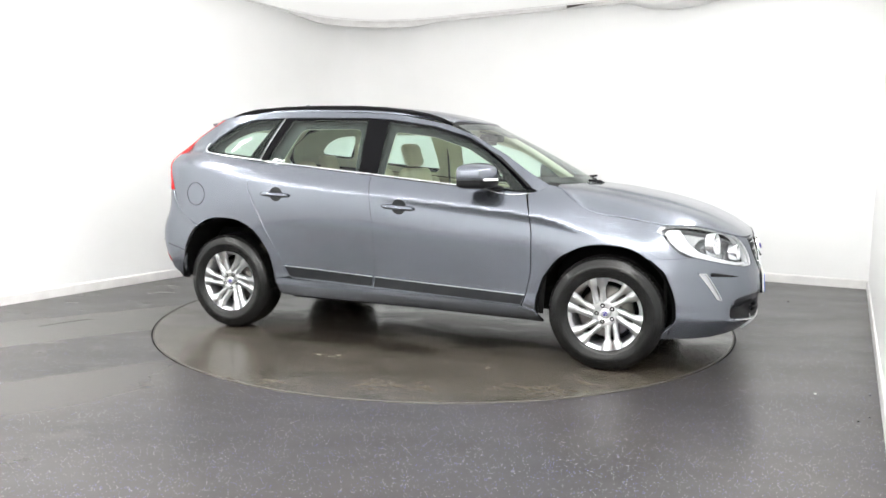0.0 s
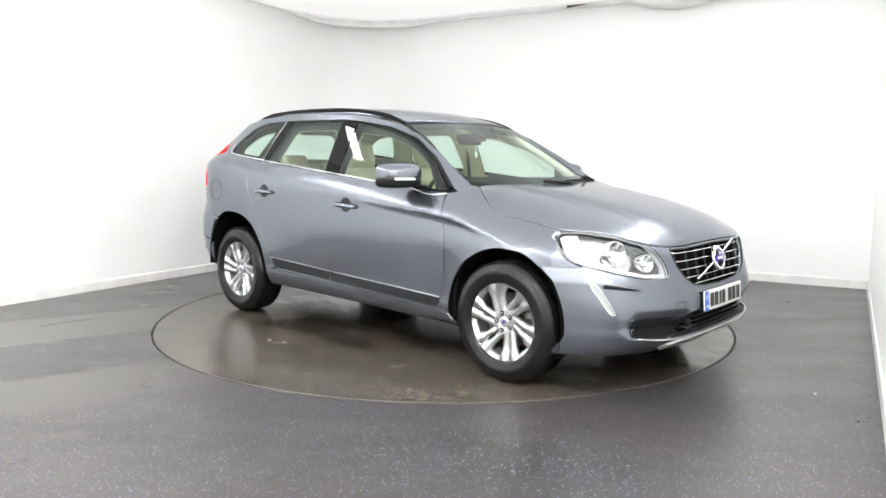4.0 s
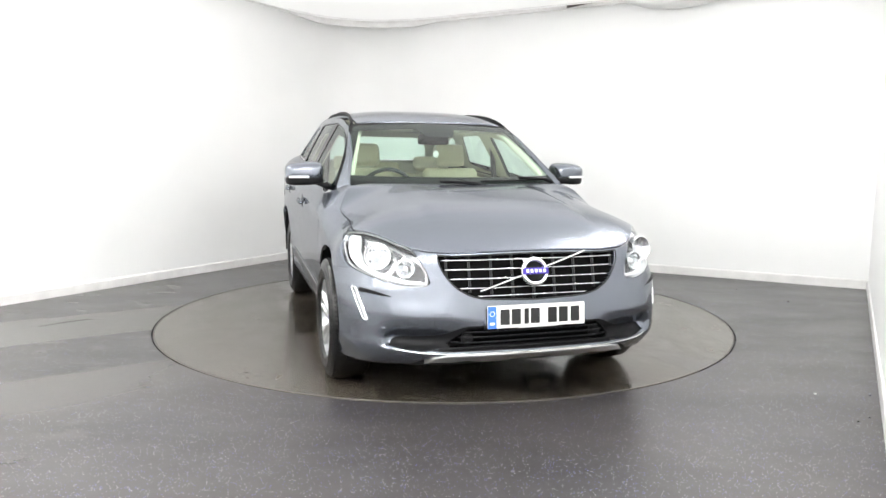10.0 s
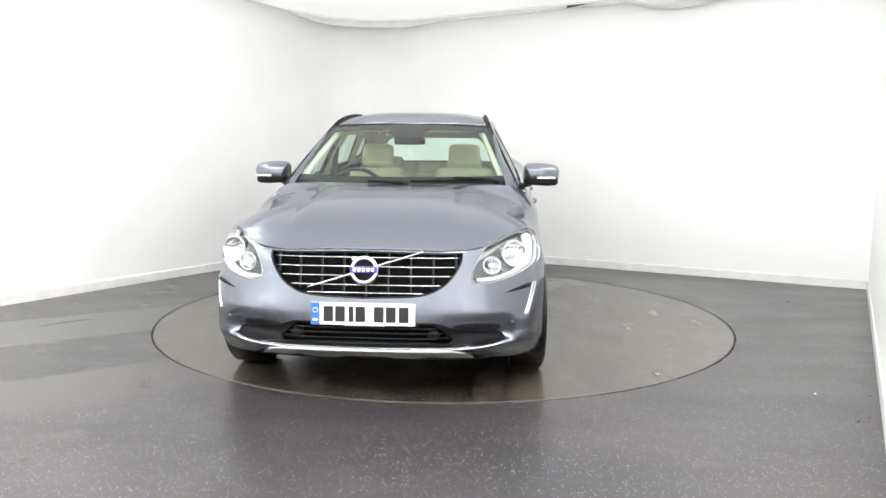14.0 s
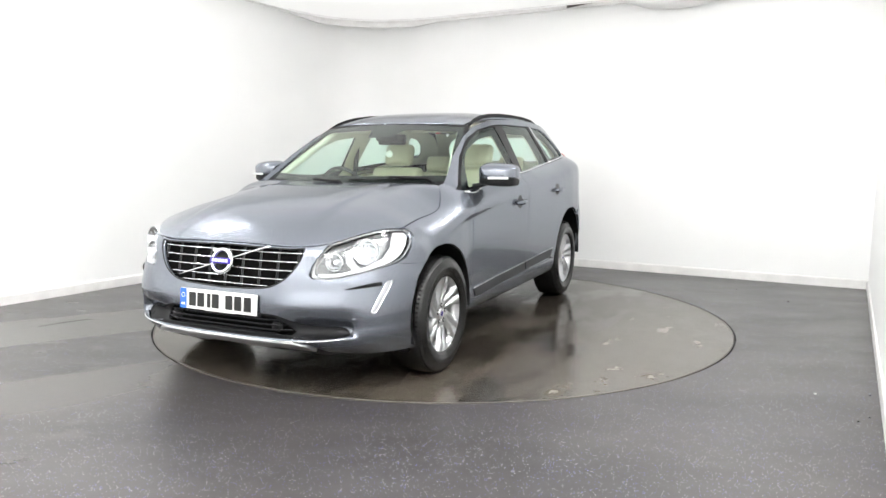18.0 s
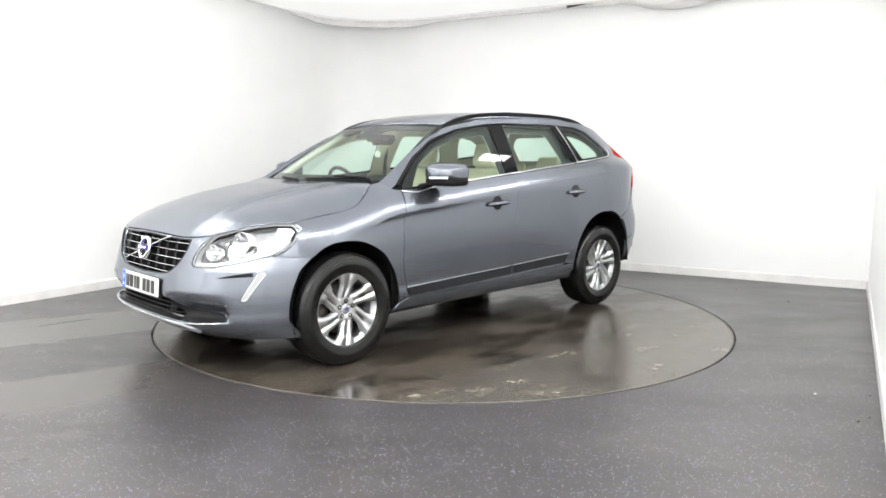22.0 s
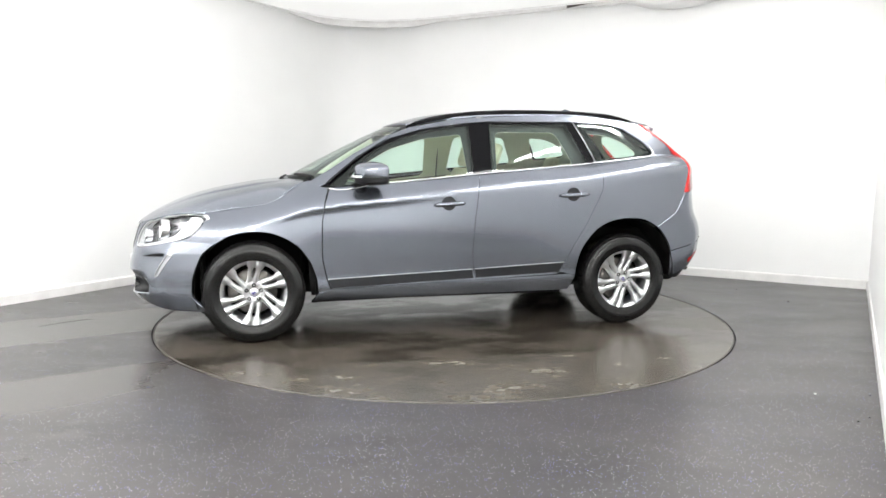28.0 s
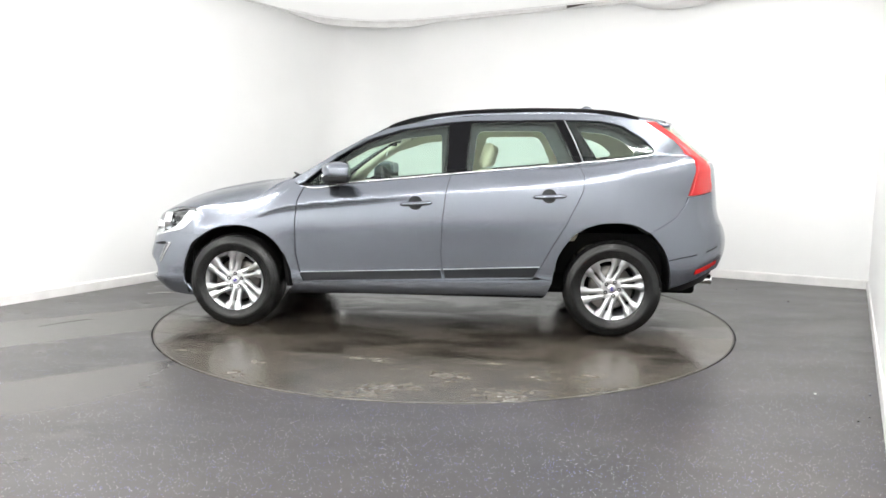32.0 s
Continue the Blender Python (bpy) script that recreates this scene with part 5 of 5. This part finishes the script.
for (a, b), (c, d) in zip(rows, rows[1:]):
    for k in range(NY - 1):
        bm.faces.new((a[k], a[k + 1], c[k + 1], c[k]))
        bm.faces.new((b[k], d[k], d[k + 1], b[k + 1]))
    bm.faces.new((a[0], c[0], d[0], b[0]))
    bm.faces.new((a[-1], b[-1], d[-1], c[-1]))
a, b = rows[-1]
for k in range(NY - 1):
    bm.faces.new((a[k], a[k + 1], b[k + 1], b[k]))
bmesh.ops.recalc_face_normals(bm, faces=bm.faces)
part("roof_spoiler", bm, PAINT, car, "body-coloured roof spoiler")

# windscreen edge, wipers
WS = [(0.0, 1.105), (0.40, 1.107), (0.765, 1.118), (0.682, 1.285), (0.585, 1.492), (0.30, 1.51), (0.0, 1.517), (-0.30, 1.51), (-0.585, 1.492), (-0.682, 1.285), (-0.765, 1.118), (-0.40, 1.107)]
sheet("screen_edge", WS, screen_map, BLACK, car, "black ceramic windscreen edge", lift=-0.006, thick=0.004, gap=-0.022, step=0.04,
      holes=[[(0.0, 1.128), (0.40, 1.130), (0.745, 1.138), (0.666, 1.285), (0.568, 1.484), (0.28, 1.500), (0.13, 1.503), (0.085, 1.445), (-0.085, 1.445), (-0.13, 1.503), (-0.28, 1.500), (-0.568, 1.484), (-0.666, 1.285), (-0.745, 1.138), (-0.40, 1.130)]])
for y0, y1, dz in ((0.66, 0.10, 0.0), (0.10, -0.45, -0.022)):
    bm = bmesh.new()
    p = [Vector(screen_map(np.array([y]), np.array([z]))[0]) + Vector((0.03, 0, 0.008 + dz)) for y, z in ((y0, 1.112), ((y0 + y1) / 2, 1.122), (y1, 1.118))]
    tube(bm, [p[0] + Vector((0.03, 0, -0.01)), p[0] + Vector((0.01, -0.05, 0.012)), p[1] + Vector((0, 0, 0.014))], [0.013, 0.011, 0.008], 8)
    wp = part("wiper_arm", bm, BLACK, car, "black wiper arm")
    bm = bmesh.new()
    q = [Vector(screen_map(np.array([y]), np.array([z]))[0]) + Vector((0.008, 0, 0.004 + dz)) for y, z in zip(np.linspace(y0 - 0.06, y1, 9), np.linspace(1.125, 1.118, 9))]
    tube(bm, q, 0.006, 8)
    part("wiper_blade", bm, BLACK, wp)
sheet("scuttle", [(0.99, 0.66), (1.02, 0.60), (1.10, 0.30), (1.125, 0.0), (1.10, -0.30), (1.02, -0.60), (0.99, -0.66), (1.02, -0.70), (1.07, -0.69), (1.09, -0.52), (1.15, -0.30), (1.175, 0.0), (1.15, 0.30), (1.09, 0.52), (1.07, 0.69), (1.02, 0.70)],
      lambda x, y: hood_map(x, y) - np.array([0, 0, 0.022]), BLACK, car, "black scuttle panel under the wipers", thick=0, step=0.05)

for sg in (1, -1):
    bm = bmesh.new()
    lathe(bm, [(0.034, 0.0), (0.034, 0.16), (0.038, 0.165), (0.038, 0.175), (0.033, 0.175), (0.031, 0.10)], "Z", 24, Matrix.Translation((-1.985, sg * 0.50, 0.378)) @ Matrix.Rotation(-math.pi / 2, 4, "Y"))
    part("exhaust_tip", bm, CHROME, car, "chrome exhaust tip")

# ---- interior ----
cabin = tagged(new("cabin"), "beige leather cabin with dark steering wheel")
cabin.parent = car


def soft(bm, lo, hi, m=None, r=0.05):
    return box(bm, lo, hi, m, bevel=r)


LINE_OUT = [(0.93, 1.08), (0.68, 1.285), (0.43, 1.41), (0.25, 1.475), (-0.07, 1.535), (-0.2, 1.55), (-0.7, 1.572), (-1.16, 1.572), (-1.45, 1.55), (-1.62, 1.51), (-1.80, 1.40), (-1.90, 1.25), (-1.13, 1.21), (-0.69, 1.175), (-0.21, 1.13), (0.51, 1.065)]
LINE_HOLES = [rounded([(0.78, 1.095), (0.62, 1.235), (0.42, 1.35), (0.16, 1.43), (-0.13, 1.465), (-0.15, 1.145), (0.15, 1.11), (0.51, 1.085)], 0.03),
              rounded([(-0.40, 1.487), (-0.88, 1.487), (-1.0, 1.24), (-0.69, 1.195), (-0.37, 1.165)], 0.05),
              rounded([(-1.14, 1.485), (-1.32, 1.47), (-1.45, 1.42), (-1.54, 1.34), (-1.50, 1.30), (-1.22, 1.27)], 0.04)]
RI = [(0.36, 0.0), (0.34, 0.30), (0.27, 0.54), (-0.07, 0.55), (-0.7, 0.55), (-1.16, 0.53), (-1.45, 0.50), (-1.70, 0.46), (-1.80, 0.0)]
sheet("headliner", RI + [(x, -y) for x, y in RI[-2:0:-1]], lambda x, y: roof_map(x, y) - np.array([0, 0, 0.045]), HEADLINER, cabin, "pale beige roof lining", flip=True, thick=0, step=0.06)
for sg in (1, -1):
    SM, fl = side_map(sg), sg > 0
    sheet("pillar_lining", LINE_OUT, SM, HEADLINER, cabin, "pale beige pillar lining", flip=not fl, lift=0.048, thick=0.0, step=0.05, gap=0, holes=LINE_HOLES)
    sheet("frame_back", LINE_OUT, SM, DARKINT, cabin, "dark outer face of the window frame", flip=not fl, lift=0.040, thick=0.0, step=0.05, gap=0, holes=LINE_HOLES)
    for nm, pl in (("door_lining", [(0.90, 1.05), (0.90, 0.42), (-0.17, 0.42), (-0.21, 1.13), (0.51, 1.065)]), ("door_lining", [(-0.22, 1.13), (-0.18, 0.42), (-0.85, 0.45), (-1.12, 0.95), (-1.13, 1.21), (-0.69, 1.175)])):
        sheet(nm, pl, SM, LEATHER, cabin, "beige door lining", flip=not fl, lift=0.075, thick=0.02, step=0.06)
    sheet("boot_lining", [(-1.14, 1.21), (-1.12, 0.87), (-1.80, 0.90), (-1.84, 1.22)], SM, DARKINT, cabin, "charcoal boot lining", flip=not fl, lift=0.06, thick=0, step=0.08)
    # front seat
    seat = tagged(new("front_seat"), "beige leather front seat")
    seat.parent = cabin
    y = sg * 0.37
    bm = bmesh.new()
    soft(bm, (-0.30, y - 0.26, 0.56), (0.28, y + 0.26, 0.70), None, 0.05)
    soft(bm, (-0.26, y - 0.29, 0.58), (0.24, y - 0.20, 0.74), None, 0.035)
    soft(bm, (-0.26, y + 0.20, 0.58), (0.24, y + 0.29, 0.74), None, 0.035)
    part("seat_cushion", bm, LEATHER, seat)
    M = pose(-0.28, y, 0.66, 0, -17, 0)
    bm = bmesh.new()
    soft(bm, (-0.07, -0.24, 0.0), (0.05, 0.24, 0.55), M, 0.05)
    soft(bm, (-0.05, -0.27, 0.05), (0.09, -0.18, 0.46), M, 0.035)
    soft(bm, (-0.05, 0.18, 0.05), (0.09, 0.27, 0.46), M, 0.035)
    part("seat_back", bm, LEATHER, seat)
    bm = bmesh.new()
    soft(bm, (-0.035, -0.135, 0.56), (0.055, 0.135, 0.755), M, 0.045)
    part("headrest", bm, LEATHER, seat, "rounded beige headrest")
    bm = bmesh.new()
    soft(bm, (-0.085, -0.22, 0.05), (-0.065, 0.22, 0.50), M, 0.009)
    part("seat_rear_shell", bm, DARKINT, seat)
    # belt
    bm = bmesh.new()
    tube(bm, [(-0.27, sg * 0.69, 1.36), (-0.26, sg * 0.71, 1.10), (-0.25, sg * 0.735, 0.80)], 0.024, 6, 0.1, (1, 0, 0))
    part("seat_belt", bm, DARKINT, cabin, "charcoal seat belt")
REAR = [(0.80, 0.98), (0.80, 1.30), (0.76, 1.45), (0.68, 1.555)]
sheet("tailgate_lining", REAR + [(-a, b) for a, b in REAR[::-1]], rear_map, HEADLINER, cabin, "pale lining round the rear screen", lift=0.03, thick=0, step=0.05, gap=0, holes=[rounded([(0.69, 1.262), (0.62, 1.50), (-0.62, 1.50), (-0.69, 1.262)], 0.05)])
bench = tagged(new("rear_bench"), "beige leather rear bench with three headrests")
bench.parent = cabin
bm = bmesh.new()
soft(bm, (-1.05, -0.62, 0.58), (-0.55, 0.62, 0.72), None, 0.05)
part("seat_cushion", bm, LEATHER, bench)
M = pose(-1.08, 0, 0.66, 0, -20, 0)
for y0, y1 in ((-0.63, -0.15), (-0.145, 0.145), (0.15, 0.63)):
    bm = bmesh.new()
    soft(bm, (-0.06, y0, 0.0), (0.05, y1, 0.50), M, 0.045)
    part("seat_back", bm, LEATHER, bench)
for y, h in ((-0.38, 0.66), (0.0, 0.60), (0.38, 0.66)):
    bm = bmesh.new()
    soft(bm, (-0.03, y - 0.12, h - 0.145), (0.045, y + 0.12, h), M, 0.035)
    part("headrest", bm, LEATHER, bench, "beige padded headrest")
bm = bmesh.new()
soft(bm, (-1.75, -0.55, 0.98), (-1.22, 0.55, 1.0), None, 0.008)
part("parcel_cover", bm, DARKINT, cabin, "charcoal load cover")
# dashboard
dash = tagged(new("dashboard"), "beige and charcoal dashboard")
dash.parent = cabin
bm = bmesh.new()
soft(bm, (0.50, -0.72, 0.66), (0.93, 0.72, 1.00), None, 0.07)
soft(bm, (0.62, -0.70, 0.94), (1.02, 0.70, 1.055), None, 0.05)
part("dash_top", bm, DARKINT, dash, "charcoal dashboard top")
bm = bmesh.new()
soft(bm, (0.465, -0.70, 0.64), (0.52, 0.70, 0.86), None, 0.02)
part("dash_lower", bm, DASH, dash, "beige lower dashboard")
bm = bmesh.new()
soft(bm, (0.52, -0.56, 0.98), (0.72, -0.18, 1.065), None, 0.035)
part("instrument_hood", bm, DARKINT, dash)
bm = bmesh.new()
soft(bm, (0.30, -0.13, 0.50), (0.62, 0.13, 0.80), None, 0.03)
part("centre_console", bm, DASH, dash, "beige centre console")
# steering wheel, on the right-hand side
wheel_m = pose(0.43, -0.37, 1.02, 0, -64, 0)
steer = tagged(new("steering_wheel"), "charcoal leather steering wheel")
steer.parent = cabin
bm = bmesh.new()
tube(bm, [wheel_m @ Vector((0.185 * math.cos(a), 0.185 * math.sin(a), 0)) for a in np.linspace(0, 2 * math.pi, 41)], 0.015, 10, 1.0, (1, 0, 0.4), False)
part("steering_rim", bm, DARKINT, steer)
bm = bmesh.new()
soft(bm, (-0.07, -0.09, -0.03), (0.06, 0.09, 0.03), wheel_m, 0.02)
soft(bm, (-0.015, -0.18, -0.012), (0.02, 0.18, 0.008), wheel_m, 0.006)
soft(bm, (-0.18, -0.03, -0.012), (0.0, 0.03, 0.008), wheel_m, 0.006)
part("steering_hub", bm, DARKINT, steer)
# mirror, sensor pod and hanging tag
bm = bmesh.new()
soft(bm, (0.33, -0.115, 1.365), (0.365, 0.115, 1.425), None, 0.015)
rv = part("rear_view_mirror", bm, BLACK, cabin, "black rear-view mirror")
bm = bmesh.new()
soft(bm, (0.29, -0.10, 1.39), (0.43, 0.10, 1.445), pose(0, 0, 0), 0.018)
part("sensor_pod", bm, BLACK, rv, "black sensor pod behind the glass")
bm = bmesh.new()
lathe(bm, [(0.0005, -0.002), (0.026, -0.002), (0.026, 0.002), (0.0005, 0.002)], "Z", 24, pose(0.40, 0.006, 1.296, 0, 90, 20))
tube(bm, [(0.40, 0.006, 1.322), (0.385, 0.003, 1.365)], 0.002, 5)
part("hanging_tag", bm, PLATE, cabin, "round white hanging tag", False)
for sg in (1, -1):
    bm = bmesh.new()
    soft(bm, (0.10, -0.19, -0.008), (0.26, 0.19, 0.008), pose(0.06, sg * 0.33, 1.525, 0, 14, 0), 0.006)
    part("sun_visor", bm, HEADLINER, cabin, "beige sun visor")

for sg in (1, -1):
    bm = bmesh.new()
    tube(bm, [Vector(screen_map(np.array([sg * y]), np.array([z]))[0]) + Vector((-0.062, 0, -0.020)) for y, z in ((0.712, 1.10), (0.668, 1.20), (0.61, 1.33), (0.568, 1.43), (0.535, 1.475))], 0.026, 10)
    part("pillar_trim", bm, HEADLINER, cabin, "cream windscreen pillar trim")
    sheet("lamp_back", flipped(TL, sg), rear_map, HEADLINER, cabin, "", flip=False, lift=0.045, thick=0, step=0.05, gap=-0.015)

# ---- small things in the room ----
# dark bracket and a bulging sheet edge where the ceiling meets the back wall
wall_dir = (Vector((*CB, 0)) - Vector((*CA, 0))).normalized()
wall_in = Vector((wall_dir.y, -wall_dir.x, 0))
turn = math.degrees(math.atan2(wall_dir.y, wall_dir.x))
bm = bmesh.new()
box(bm, (-0.15, -0.03, 0.0), (0.13, 0.02, 0.05), bevel=0.004)
for v in bm.verts:
    if v.co.x > 0 and v.co.z < 0.025:
        v.co.z += 0.03
bracket = link("ceiling_bracket", bm, material("bracket_brown", (0.06, 0.05, 0.045), 0.6), None, False)
bracket.matrix_basis = pose(1.53, 2.66, CEIL - 0.03, 0, 0, turn)
tagged(bracket, "small dark bracket under the ceiling sheet edge", "bracket")
bm = bmesh.new()
NU, NV = 36, 10
grid = []
for i in range(NU + 1):
    u = -1 + 2 * i / NU
    row = []
    for j in range(NV + 1):
        a = math.pi * j / NV
        k = (1 - u * u) ** 0.6 if abs(u) < 1 else 0.0
        row.append(bm.verts.new((u * 0.62, -0.16 * math.sin(a) * k - 0.02, 0.03 - 0.12 * math.sin(a / 2) ** 2 * k - 0.05 * k)))
    grid.append(row)
for a, b in zip(grid, grid[1:]):
    for j in range(NV):
        bm.faces.new((a[j], a[j + 1], b[j + 1], b[j]))
bmesh.ops.remove_doubles(bm, verts=bm.verts, dist=0.0005)
bmesh.ops.recalc_face_normals(bm, faces=bm.faces)
SAG = material("sagging_white_cloth", (0.86, 0.86, 0.85), 0.7)
drape = link("sheet_fold", bm, SAG)
drape.matrix_basis = pose(2.52, 2.14, CEIL, 0, 0, turn)
tagged(drape, "white cloth fold sagging from the ceiling edge", "cloth")

# grit on the floor
rng = random.Random(7)


def grit(x, y, r, name="floor_grit", mat=GRIME, label="small dark speck of grit on the vinyl floor"):
    bm = bmesh.new()
    bmesh.ops.create_icosphere(bm, subdivisions=1, radius=1.0)
    for v in bm.verts:
        f = 0.7 + 0.6 * rng.random()
        v.co = Vector((v.co.x * r * f, v.co.y * r * f * 0.8, max(0, v.co.z * r * 0.6 * f + r * 0.3)))
    ob = link(name, bm, mat)
    ob.matrix_basis = pose(x, y, 0.0, 0, 0, rng.uniform(0, 180))
    tagged(ob, label, "grit", "grit on the floor")
    return ob


for x, y, r in ((3.119, 0.577, 0.013), (2.034, -2.454, 0.008), (2.374 - 0.05, -2.054, 0.007), (2.12, -2.40, 0.006), (2.9, 1.2, 0.006)):
    grit(x, y, r)
grit(2.034, -2.034, 0.010, "pale_chip", PLATE, "small pale chip lying on the vinyl floor")


# scratches in the vinyl: thin raised scuffs
def scuff(pts, w, name, label):
    bm = bmesh.new()
    tube(bm, [(x, y, 0.0006) for x, y in pts], [w * k for k in ([0.3] + [1.0] * (len(pts) - 2) + [0.3])], 6, 0.15)
    ob = link(name, bm, GRIME)
    tagged(ob, label, "scuff", "scuffs on the floor")
    return ob


scuff([(-3.02, -0.60), (-2.92, -0.47), (-2.80, -0.36), (-2.72, -0.33)], 0.006, "floor_scuff", "thin dark scuff line on the vinyl floor")
scuff([(-2.75, -2.30), (-2.55, -2.20), (-2.42, -2.12)], 0.004, "floor_scuff", "thin dark scuff line on the vinyl floor")
scuff([(-2.5, -2.52), (-2.38, -2.50), (-2.30, -2.46)], 0.003, "floor_scuff", "thin dark scuff line on the vinyl floor")

bm = bmesh.new()
lathe(bm, [(R_DISC - 0.010, -0.001), (R_DISC - 0.010, 0.0011), (R_DISC - 0.001, 0.0008), (R_DISC - 0.001, -0.001)], "Z", 160)
part("edge_ring", bm, IRON, turntable, "thin worn steel edge ring")


def motions():
    """The car and the disc under it turn together, clockwise from above."""
    seconds = [0.0, 6.0, 9.0, 13.0, 19.0, 23.0, 28.0, 32.0]
    degrees = [-21.92, -52.63, -68.16, -88.93, -120.01, -140.71, -166.05, -185.98]
    rows_car, rows_disc = [], []
    for k in range(65):
        t = k * 0.5
        a = float(hermite(seconds, degrees, np.array([t]))[0])
        turn = pose(0, 0, 0, 0, 0, a)
        rows_disc.append((t, turn))
        rows_car.append((t, turn @ pose(0.113, -0.2285, 0)))
    walk(turntable, rows_disc)
    walk(car, rows_car)


motions()
